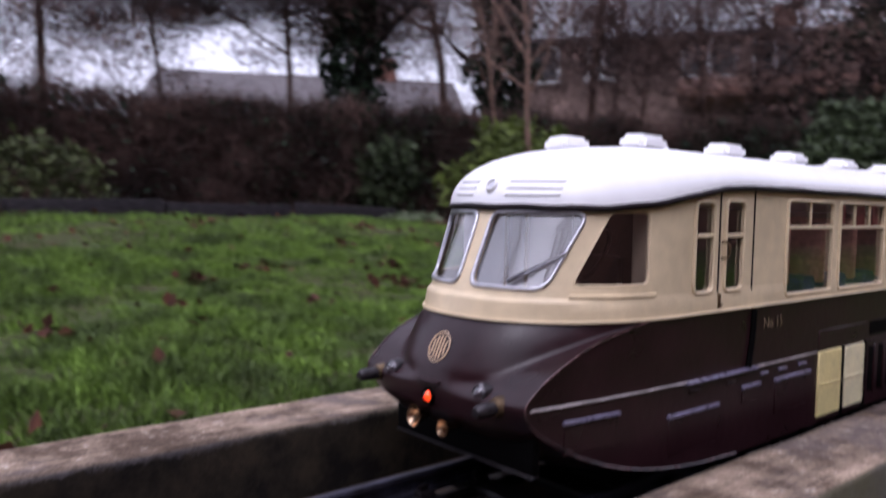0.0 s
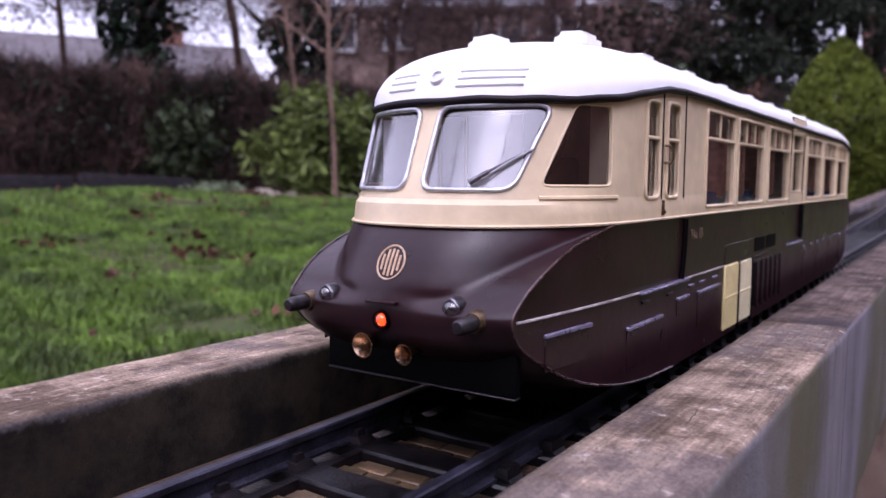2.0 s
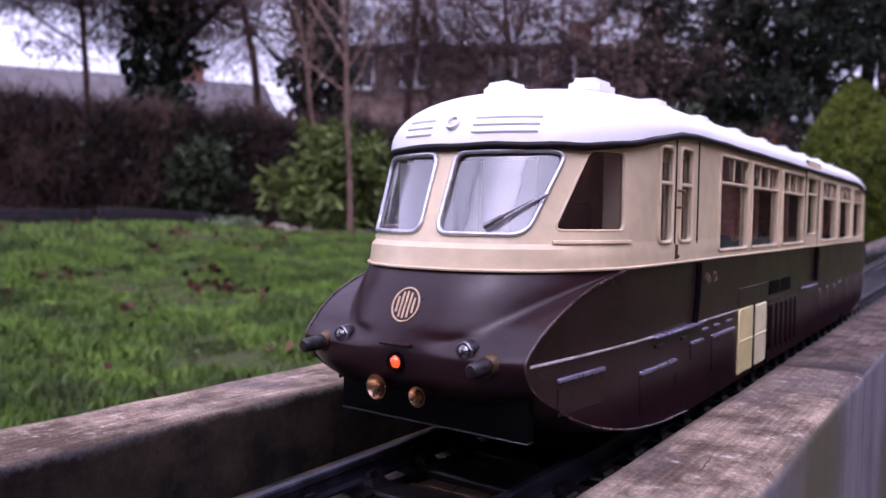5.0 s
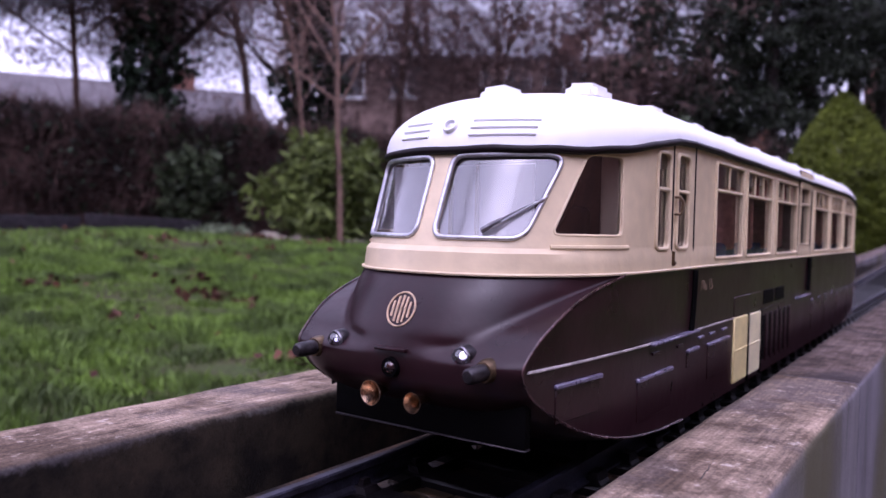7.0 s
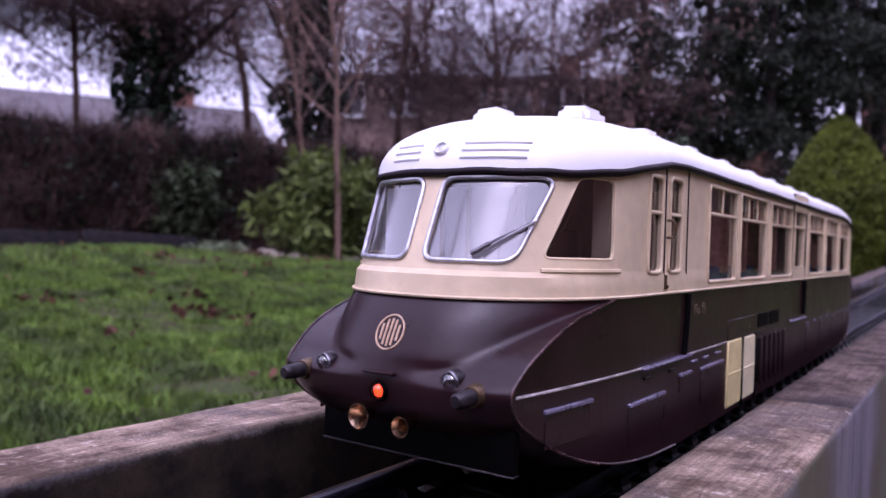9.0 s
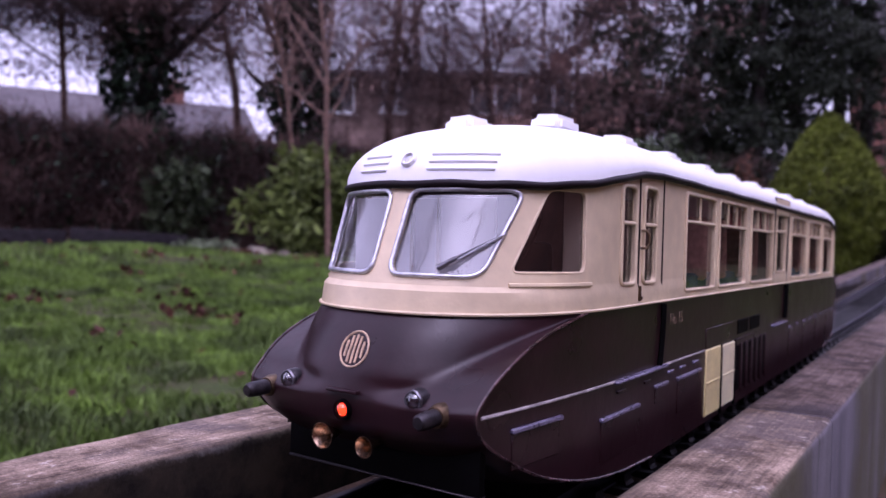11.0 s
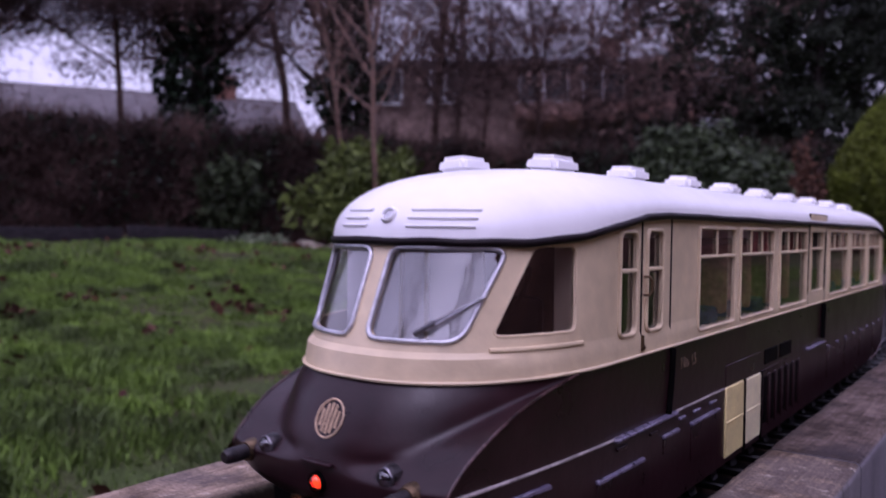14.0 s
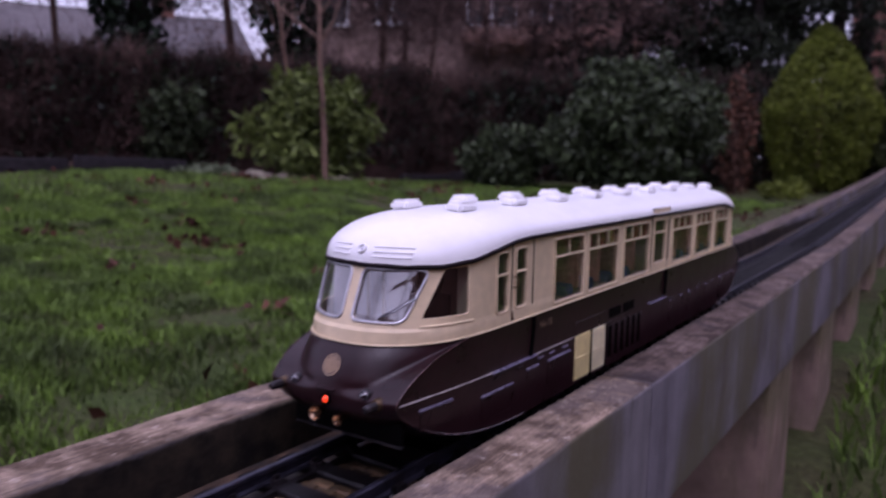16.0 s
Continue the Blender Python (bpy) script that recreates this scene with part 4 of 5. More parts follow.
def lamp_bulb(parent, at, r, lit, fore):
    """A small round bulb on a pivot, its front face dull, its back face lit."""
    ball = []
    for q in (0, 1):
        prof = [(0, 0.0003), (0.12, 0.62 * r), (0.3, 0.9 * r), (0.5, r)]
        a, b = Vector((0, -r if q else r, 0)), Vector((0, r if q else -r, 0))
        ball.append(turned("bulb_face", prof, a, b, lit if q == 0 else BULBGLASS, 20))
    bulb = part("bulb", ball[0], parent, "small round bulb", pose(*at))
    part("bulb_face", ball[1], bulb)
    return bulb


emblem()
for fore in (0, 1):
    def P(x, y, z):
        return (x, y if not fore else 2 * MID - y, z)
    lamp = part("tail_lamp", turned("tail_lamp", [(0, 0.0042), (0.6, 0.0042), (1, 0.0036), (1.0, 0.0029), (0.4, 0.0028), (0.35, 0.0001)], P(0, 0.0305, 0.0492), P(0, 0.0248, 0.0492), BLACK, 24), railcar)
    part("red_lens", turned("red_lens", [(0, 0.0028), (0.5, 0.0026), (0.85, 0.0017), (1, 0.0003)], P(0, 0.0262, 0.0492), P(0, 0.0234, 0.0492), REDLENS, 24), lamp, "clear red lens").visible_shadow = False
    LAMPS.append((lamp_bulb(lamp, P(0, 0.0272, 0.0492), 0.0026, RED, fore), fore, True))
    part("lamp_hood", box("lamp_hood", (-0.0072, -0.0018, -0.0007), (0.0072, 0.0035, 0.0007), BROWN, 0.0005), lamp, m=pose(*P(0, 0.0262, 0.0560)))
    part("lamp_plate", box("lamp_plate", (-0.0064, 0.0002, -0.0095), (0.0064, 0.0026, 0.0006), BROWN, 0.0004), lamp, m=pose(*P(0, 0.0268, 0.0556)))
    for s in (1, -1):
        hl = part("headlamp", turned("headlamp", [(0, 0.0042), (0.5, 0.0041), (0.8, 0.0038), (1, 0.0033), (1.0, 0.0030), (0.45, 0.0027), (0.4, 0.0001)], P(s * 0.0300, 0.0325, 0.0560), P(s * 0.0300, 0.0280, 0.0560), BUFFER, 20), railcar, "small dark headlamp with clear lens")
        part("lens", turned("lens", [(0, 0.0029), (0.5, 0.0027), (0.85, 0.0018), (1, 0.0002)], P(s * 0.0300, 0.0284, 0.0560), P(s * 0.0300, 0.0258, 0.0560), LENS, 20), hl).visible_shadow = False
        LAMPS.append((lamp_bulb(hl, P(s * 0.0300, 0.0303, 0.0560), 0.0021, WHITE_LIT, fore), fore, False))
        part("bezel", tube("bezel", [P(s * 0.0300 + (0.0032 + 0.0003 * math.sin(k * 2.1)) * math.cos(6.2832 * k / 20), 0.0279, 0.0560 + (0.0032 + 0.0003 * math.sin(k * 1.7)) * math.sin(6.2832 * k / 20)) for k in range(20)], 0.0006, STEEL, True, 6), hl)
        bf = part("buffer", turned("buffer", [(0, 0.0030), (0.75, 0.0030), (0.93, 0.0028), (1, 0.0020)], P(s * 0.0402, 0.034, 0.0524), P(s * 0.0402, 0.0165, 0.0520), BUFFER, 20), railcar, "dark steel stub buffer")
        part("collar", turned("collar", [(0, 0.0043), (0.6, 0.0043), (1, 0.0036)], P(s * 0.0402, 0.0330, 0.0524), P(s * 0.0402, 0.0262, 0.0522), OLDBRASS, 20), bf)
    for x, r in ((-0.0085, 0.0050), (0.0113, 0.0040)):
        hn = part("horn", turned("horn", [(0, 0.0009), (0.45, 0.0013), (0.75, r * 0.55), (1, r), (1.0, r * 0.9), (0.75, r * 0.45), (0.5, 0.0009)], P(x, 0.0415, 0.0385 if x < 0 else 0.0375), P(x, 0.0245, 0.0385 if x < 0 else 0.0375), BRASS, 24), railcar, "small polished brass horn bell")
    part("buffer_beam", box("buffer_beam", (-0.0400, -0.002, 0.0235), (0.0500, 0.002, 0.0440), BLACK, 0.0005), railcar, m=pose(0, P(0, 0.0420, 0)[1], 0))
    part("beam_edge", box("beam_edge", (-0.0400, -0.0025, 0.0228), (0.0500, 0.0025, 0.0235), BUFFER, 0.0002, 1), railcar, m=pose(0, P(0, 0.0420, 0)[1], 0))

# roof front: louvres and marker eye


def dome_y(u, z):
    """Where the front of the roof has a given height."""
    lo, hi = 0.050, 0.172
    for _ in range(22):
        m = (lo + hi) / 2
        lo, hi = (m, hi) if roof_z(u, m) < z else (lo, m)
    return lo


for x, w in ((0.0228, 0.0128), (-0.0180, 0.0080)):
    for k in range(3):
        z = 0.1390 + 0.0031 * k
        pts = []
        for i in range(9):
            u = x - w + 2 * w * i / 8
            pts.append((u, dome_y(u, z) + 0.0001, z))
        part("louvre", tube("louvre", pts, 0.0007, ROOFW, False, 6), roof)
EYE_Y = dome_y(0, 0.1432)
tilt = Vector((0, -1, (dome_y(0, 0.1447) - dome_y(0, 0.1417)) / 0.003)).normalized()
eye = Vector((0, EYE_Y, 0.1432))
part("marker_socket", turned("marker_socket", [(0, 0.0036), (0.7, 0.0036), (1, 0.0031), (1.0, 0.0025), (0.5, 0.0022), (0.5, 0.0001)], eye - tilt * 0.0015, eye + tilt * 0.0011, ROOFW, 24), roof)
part("marker_lens", turned("marker_lens", [(0, 0.0021), (0.6, 0.0019), (1, 0.0004)], eye - tilt * 0.0004, eye + tilt * 0.0006, SILVER, 20), roof)

# roof ventilators: a low flat pad beside a taller cap, in a row along the roof


def vent_mesh(h):
    bm = bmesh.new()
    bmesh.ops.create_cube(bm, size=1)
    for v in bm.verts:
        t = 0.93 if v.co.z > 0 else 1.0
        v.co = (v.co.x * 0.0170 * t, v.co.y * 0.0240 * t, v.co.z * h)
    bmesh.ops.bevel(bm, geom=list(bm.edges), offset=0.0026, segments=3, affect="EDGES")
    return bm_mesh("roof_vent", bm, ROOFW, 40)


VENT = vent_mesh(0.0084)
for i in range(9):
    y = 0.138 + 0.081 * i
    for x in (-0.0205, 0.0205):
        z = roof_z(x, y)
        dz = roof_z(x + 0.004, y) - roof_z(x - 0.004, y)
        ang = -math.degrees(math.atan2(dz, 0.008))
        part("roof_vent", VENT, roof, m=pose(x, y + (0.012 if x > 0 else 0), z + 0.0028, 0, ang * 0.8, 0))

# ---------------------------------------------------------------- railcar: side panels below the waist


def side_box(name, s, y0, y1, z0, z1, d, material, bevel=0.0003, label=""):
    ym, zm = (y0 + y1) / 2, (z0 + z1) / 2
    x0, x1 = low_side(y0, zm), low_side(y1, zm)
    yaw = math.degrees(math.atan2(x1 - x0, y1 - y0))
    me = box(name, (-d, -(y1 - y0) / 2, z0), (d, (y1 - y0) / 2, z1), material, bevel, 1)
    return part(name, me, railcar, label, pose(s * (x0 + x1) / 2, ym, 0, 0, 0, -s * yaw))


for s in (1, -1):
    for y0, y1, zt, zb in ((0.053, 0.085, 0.0450, 0.0310), (0.121, 0.163, 0.0375, 0.0190), (0.187, 0.204, 0.0425, 0.0340), (0.223, 0.264, 0.0418, 0.0230)):
        side_box("access_panel", s, y0, y1, zb, zt, 0.0004, BROWN)
        side_box("panel_ledge", s, y0 - 0.001, y1 + 0.001, zt - 0.0009, zt + 0.0009, 0.0016, SLOT, 0.0004, "ledge over an access panel with painted sky sheen")
    for y0, y1 in ((0.206, 0.214), (0.226, 0.235), (0.250, 0.260)):
        side_box("catch", s, y0, y1, 0.0466, 0.0480, 0.0012, SLOT, 0.0003)
    for y0, y1, z in ((0.137, 0.147, 0.0465), (0.171, 0.180, 0.0460)):
        side_box("lifting_eye", s, y0, y1, z, z + 0.0014, 0.0009, BROWN, 0.0003)
    side_box("step_board", s, 0.133, 0.200, 0.0510, 0.0526, 0.0028, SLOT, 0.0005, "narrow step board under the cab door")
    side_box("step_board", s, 0.463, 0.520, 0.0510, 0.0526, 0.0028, SLOT, 0.0005)
    pa = side_box("engine_panel", s, 0.2760, 0.3080, 0.0120, 0.0515, 0.0010, PANELA, 0.0005, "yellow-cream engine side panel")
    pb = side_box("engine_panel", s, 0.3130, 0.3430, 0.0120, 0.0510, 0.0010, PANELB, 0.0005, "pale cream engine side panel")
    for p, w in ((pa, 0.0315), (pb, 0.0295)):
        part("panel_rib", box("panel_rib", (-0.0006, -w / 2, 0.0312), (0.0006, w / 2, 0.0322), PANELA if p is pa else PANELB, 0.0003, 1), p, m=pose(s * 0.0009, 0, 0))
    side_box("panel_header", s, 0.276, 0.345, 0.0525, 0.0640, 0.0004, BROWN)
    for y in (0.3105, 0.3445):
        side_box("panel_post", s, y - 0.0012, y + 0.0012, 0.0090, 0.0520, 0.0013, BLACK)
    for k in range(6):
        y = 0.352 + 0.0155 * k
        side_box("louvre_slot", s, y, y + 0.0075, 0.0170, 0.0470, 0.0005, BLACK)
        side_box("louvre_bar", s, y + 0.0085, y + 0.0135, 0.0150, 0.0480, 0.0011, BROWN)
    for k in range(2):
        side_box("grille", s, 0.352 + 0.036 * k, 0.382 + 0.036 * k, 0.0545, 0.0640, 0.0005, BLACK)
    for k in range(9):
        y = 0.535 + 0.036 * k
        side_box("catch", s, y, y + 0.009, 0.0450, 0.0464, 0.0011, SLOT, 0.0003)
        if k % 2 == 0:
            side_box("access_panel", s, y, y + 0.030, 0.0200, 0.0430, 0.0004, BROWN)
    side_box("rear_moulding", s, 0.345, 0.870, 0.0505, 0.0517, 0.0008, BROWN, 0.0003)

txt = bpy.data.curves.new("running_number", "FONT")
txt.body = "No 15"
txt.size = 0.0085
txt.extrude = 0.0001
txt.materials.append(NUMBERS)
num = part("running_number", txt, railcar, "faded gilt running number")
num.matrix_basis = Matrix.Translation((HALF + 0.0006, 0.2060, 0.0715)) @ Matrix(((0, 0, 1, 0), (1, 0, 0, 0), (0, 1, 0, 0), (0, 0, 0, 1)))

# ---------------------------------------------------------------- railcar: inside and running gear
part("floor", box("floor", (-0.054, 0.108, 0.0846), (0.054, 2 * MID - 0.108, 0.0866), INSIDE), railcar)
part("ceiling_lining", box("ceiling_lining", (-0.050, 0.100, 0.1440), (0.050, 2 * MID - 0.100, 0.1452), INCREAM), railcar)
for y in (0.118, 0.205, 0.460, 0.518, 2 * MID - 0.118):
    part("partition", box("partition", (-0.0580, y - 0.0008, 0.0862), (0.0580, y + 0.0008, 0.1440), INTAN if abs(y - MID) > 0.3 else INSIDE), railcar)
for s in (1, -1):
    part("cab_pillar", box("cab_pillar", (-0.004, -0.003, 0.0866), (0.004, 0.003, 0.1435), INCREAM, 0.0005, 1), railcar, m=pose(s * 0.0510, 0.1090, 0))
bulkhead = part("cab_bulkhead", box("cab_bulkhead", (-0.054, 0.0935, 0.0866), (0.022, 0.0950, 0.1300), BULKHEAD, 0.0004, 1), railcar, "white painted bulkhead behind the windscreens")
for x in (-0.020, -0.006):
    part("bulkhead_post", box("bulkhead_post", (x - 0.0009, 0.0918, 0.0866), (x + 0.0009, 0.0936, 0.1300), INCREAM, 0.0004, 1), bulkhead)
part("control_desk", box("control_desk", (-0.030, 0.076, 0.0862), (0.036, 0.088, 0.0915), INSIDE, 0.002), railcar)
part("driver_wheel", tube("driver_wheel", [(0.036 + 0.006 * math.sin(6.2832 * k / 24), 0.092 + 0.009 * math.cos(6.2832 * k / 24), 0.113 + 0.012 * math.sin(6.2832 * k / 24)) for k in range(24)], 0.0011, BLACK, True, 6), railcar)
part("driver_seat", box("driver_seat", (0.020, 0.100, 0.0862), (0.044, 0.106, 0.112), BLACK, 0.003), railcar)
for i in range(13):
    y = 0.232 + 0.046 * i
    if 0.44 < y < 0.53:
        continue
    for s in (1, -1):
        st = part("seat", box("seat", (-0.018, -0.008, 0.0862), (0.018, 0.010, 0.0960), SEATBLUE, 0.0015, 1), railcar, m=pose(s * 0.034, y, 0))
        part("seat_back", box("seat_back", (-0.022, 0.008, 0.0920), (0.022, 0.013, 0.1300), TERRA, 0.0015, 1), st)
for a, b in WINS[1:]:
    for y in (a + 0.004, (a + b) / 2, b - 0.010):
        for s in (1, -1):
            part("curtain", box("curtain", (-0.0006, 0, 0.1262), (0.0006, 0.012, 0.1400), SEATRED, 0.0003, 1), railcar, m=pose(s * 0.0568, y, 0))
part("underframe", box("underframe", (-0.046, 0.100, 0.0035), (0.046, 2 * MID - 0.100, 0.0300), BLACK, 0.002, 1), railcar)
wheel_me = turned("wheel", [(0, 0.012), (0.1, 0.0215), (0.7, 0.0210), (0.72, 0.0235), (1, 0.0232), (1.0, 0.008)], (0.004, 0, 0), (-0.003, 0, 0), BLACK, 24)
for yb in (0.165, 0.235, 2 * MID - 0.235, 2 * MID - 0.165):
    ax = part("wheelset", tube("wheelset", [(-0.034, yb, 0.0215), (0.034, yb, 0.0215)], 0.003, BLACK, False, 8), railcar)
    for s in (1, -1):
        part("wheel", wheel_me, ax, m=pose(s * RAIL_X, yb, 0.0215, 0, 0, 0 if s > 0 else 180))
for yb in (0.20, 2 * MID - 0.20):
    part("bogie_frame", box("bogie_frame", (-0.050, -0.055, 0.012), (0.050, 0.055, 0.024), BLACK, 0.002, 1), railcar, m=pose(0, yb, 0))

# ---------------------------------------------------------------- garden: edging planks, stones, low plants
for i in range(14):
    y = -4.2 + 1.15 * i
    if 4.9 < y < 7.4:
        continue
    z = ground_z(-6.0, y)
    off = 0.05 * math.sin(3.7 * i)
    pl = new("edging_plank", box("edging_plank", (-0.045, -0.56, -0.05), (0.045, 0.56, 0.145 + 0.02 * math.sin(5 * i)), PLANK, 0.008))
    pl.matrix_basis = pose(-5.85 + off, y, z, math.degrees(math.atan2(ground_z(-6, y + 0.5) - ground_z(-6, y - 0.5), 1)), 0, 3 * math.sin(2.1 * i))
    tagged(pl, "blackened timber sleeper edging the earth border", "plank", "border edging")


def rock(seed, r):
    bm = bmesh.new()
    bmesh.ops.create_icosphere(bm, subdivisions=3, radius=1)
    for v in bm.verts:
        n = noise.noise(v.co * 1.4 + Vector((seed, 0, 0))) * 0.35 + noise.noise(v.co * 3.5 + Vector((0, seed, 0))) * 0.12
        v.co = Vector((v.co.x * r * 1.3, v.co.y * r, v.co.z * r * 0.75)) * (1 + n)
    return bm_mesh("stone", bm, STONE, 50)


rng = random.Random(5)
for i in range(14):
    y = 4.7 + 0.16 * i + rng.uniform(-0.05, 0.05)
    x = -5.65 + rng.uniform(-0.12, 0.12) + 0.02 * i
    st = new("stone", rock(i * 3.1, rng.uniform(0.045, 0.10)))
    st.matrix_basis = pose(x, y, ground_z(x, y) + 0.02, 0, 0, rng.uniform(0, 180))
    tagged(st, "pale weathered rockery stone at the lawn edge", "stone", "rockery stones")


def shell_points(rng, n, centre, radii, lump=0.25, inner=0.35, freq=2.0, zmin=None):
    d = rng.normal(size=(n, 3))
    d /= np.linalg.norm(d, axis=1, keepdims=True)
    k = np.array([1 + lump * noise.noise((Vector(v) * freq) + Vector(centre)) + lump * 0.6 * noise.noise((Vector(v) * freq * 2.7)) for v in d])
    r = (inner + (1 - inner) * rng.uniform(0, 1, n) ** 0.45) * k
    p = np.array(centre) + d * np.array(radii) * r[:, None]
    if zmin is not None:
        p = p[p[:, 2] > zmin]
    return p


def branchy(name, base, height, r0, material, seed, limbs=14, spread=0.9, levels=3, lean=(0, 0), start=0.25, up=0.5, twigs=4, n=6):
    """A bare tree: tapered trunk, limbs, branches and twigs, all in one mesh of tapered tubes."""
    rng = random.Random(seed)
    pieces = []
    verts, faces = [], []

    def limb(p, d, length, r, level):
        nonlocal verts, faces
        if level == 1:
            verts, faces = [], []
            pieces.append((verts, faces))
        seg = 7 if level == 0 else 5 if level == 1 else 3
        pts, q, dd = [p], p.copy(), d.copy()
        for _ in range(seg):
            dd = (dd + Vector((rng.uniform(-1, 1), rng.uniform(-1, 1), rng.uniform(-0.6, 1) * (0.6 + up))) * (0.10 if level == 0 else 0.24)).normalized()
            q = q + dd * length / seg
            pts.append(q.copy())
        k = n if level == 0 else 5 if level == 1 else 3
        o = len(verts)
        for i, c in enumerate(pts):
            t = (pts[min(i + 1, seg)] - pts[max(i - 1, 0)]).normalized()
            a = t.orthogonal().normalized()
            b = t.cross(a)
            rr = r * (1 - 0.82 * i / seg)
            for j in range(k):
                w = 2 * math.pi * j / k
                verts.append(c + (a * math.cos(w) + b * math.sin(w)) * rr)
        for i in range(seg):
            for j in range(k):
                j2 = (j + 1) % k
                faces.append((o + i * k + j, o + i * k + j2, o + (i + 1) * k + j2, o + (i + 1) * k + j))
        if level >= levels:
            return
        count = limbs if level == 0 else twigs + (2 if level == 1 else 0)
        for i in range(count):
            s = start + (1 - start) * (i + rng.random()) / count if level == 0 else rng.uniform(0.15, 1)
            f = s * seg
            j = min(int(f), seg - 1)
            c = pts[j].lerp(pts[j + 1], f - j)
            w = rng.uniform(0, 6.283)
            t = (pts[j + 1] - pts[j]).normalized()
            a = t.orthogonal().normalized()
            b = t.cross(a)
            nd = (t * up + (a * math.cos(w) + b * math.sin(w)) * spread).normalized()
            limb(c, nd, length * rng.uniform(0.28, 0.5) * (1.15 - 0.5 * s), max(r * (1 - 0.8 * s) * 0.55, 0.002), level + 1)

    pieces.append((verts, faces))
    limb(Vector((0, 0, 0)), Vector((lean[0], lean[1], 1)).normalized(), height, r0, 0)
    return [mesh(name if i == 0 else "limb", v, f, material, 60) for i, (v, f) in enumerate(pieces)]


def add_tree(t, meshes):
    trunk = part("trunk", meshes[0], t)
    for me in meshes[1:]:
        part("limb", me, trunk)


def tree(name, label, at, height, r0, material, seed, **kw):
    t = thing(name, label, "tree", (at[0], at[1], ground_z(max(at[0], -13), at[1]) - 0.05 if len(at) < 3 else at[2]))
    add_tree(t, branchy("trunk", (0, 0, 0), height, r0, material, seed, **kw))
    return t


# slim sapling in front of the light green shrub
tree("young_tree", "slim bare young tree with reddish bark", (-5.20, 5.68), 4.6, 0.034, BARKRED, 21, limbs=22, spread=0.75, up=0.75, twigs=4, start=0.30, levels=3)

tree("young_tree", "thin leaning sapling beside the shrub", (-6.53, 6.55), 4.6, 0.026, BARKRED, 23, limbs=16, spread=0.7, up=0.8, twigs=4, start=0.30, levels=3, lean=(-0.10, -0.12))

# light green shrub


def shrub(name, label, category, at, radii, n, size, material, seed, stems=9, lump=0.35, inner=0.45, droop=0.2, aspect=0.45):
    z = ground_z(at[0], at[1])
    t = thing(name, label, category, (at[0], at[1], z))
    rng = np.random.default_rng(seed)
    pts = shell_points(rng, n, (0, 0, radii[2] * 0.95), radii, lump, inner, 1.7, zmin=0.03)
    part("foliage", leaf_cloud(pts, size, rng, "foliage", material, droop, aspect), t)
    rr = random.Random(seed)
    for k in range(stems):
        w = rr.uniform(0, 6.283)
        d = rr.uniform(0.3, 0.8)
        part("stem", tube("stem", [(0.1 * math.cos(w), 0.1 * math.sin(w), -0.03), (0.3 * d * radii[0] * math.cos(w), 0.3 * d * radii[1] * math.sin(w), radii[2] * 0.6), (d * radii[0] * math.cos(w), d * radii[1] * math.sin(w), radii[2] * 1.3)], 0.018, BARK, False, 6, taper=0.006), t)
    return t


shrub("garden_shrub", "rounded evergreen shrub with light yellow-green leaves", "shrub", (-5.72, 6.02), (0.58, 0.66, 0.60), 4600, 0.14, LEAFLIGHT, 31, lump=0.6, inner=0.25, droop=0.35, aspect=0.32)
shrub("rhododendron_bush", "large dark green rhododendron bush", "shrub", (-3.15, 9.25), (1.05, 1.15, 0.86), 11000, 0.115, LEAFDARK, 32)
shrub("rhododendron_bush", "dark green evergreen bush under the hedge", "shrub", (-4.75, 8.7), (0.55, 0.60, 0.42), 3200, 0.10, LEAFDARK, 33)
shrub("laurel_bush", "dark ivy-green bush against the hedge", "shrub", (-8.1, 6.0), (0.5, 0.55, 0.62), 3600, 0.11, LEAFDARK, 34)
shrub("laurel_bush", "straggling olive green bush in the border", "shrub", (-7.55, 1.60), (0.45, 0.6, 0.36), 1300, 0.085, LEAFOLIVE, 35)
shrub("laurel_bush", "tall olive green bush beyond the clipped conifer", "shrub", (-0.35, 13.3), (0.62, 0.65, 1.02), 5000, 0.12, LEAFOLIVE, 39, lump=0.5)
shrub("copper_shrub", "rust-brown leafy shrub beside the clipped conifer", "shrub", (-2.42, 11.35), (0.27, 0.30, 0.88), 1100, 0.075, LEAFRUST, 36)
shrub("grey_leaf_plant", "low grey-green mound of leaves at the lawn edge", "plant", (-5.55, 4.45), (0.14, 0.32, 0.055), 900, 0.05, LEAFGREY, 37, stems=0)
shrub("yellow_plant", "low yellow-green plants at the end of the border", "plant", (-1.6, 10.6), (0.3, 0.35, 0.14), 900, 0.06, LEAFCONE, 38, stems=0)


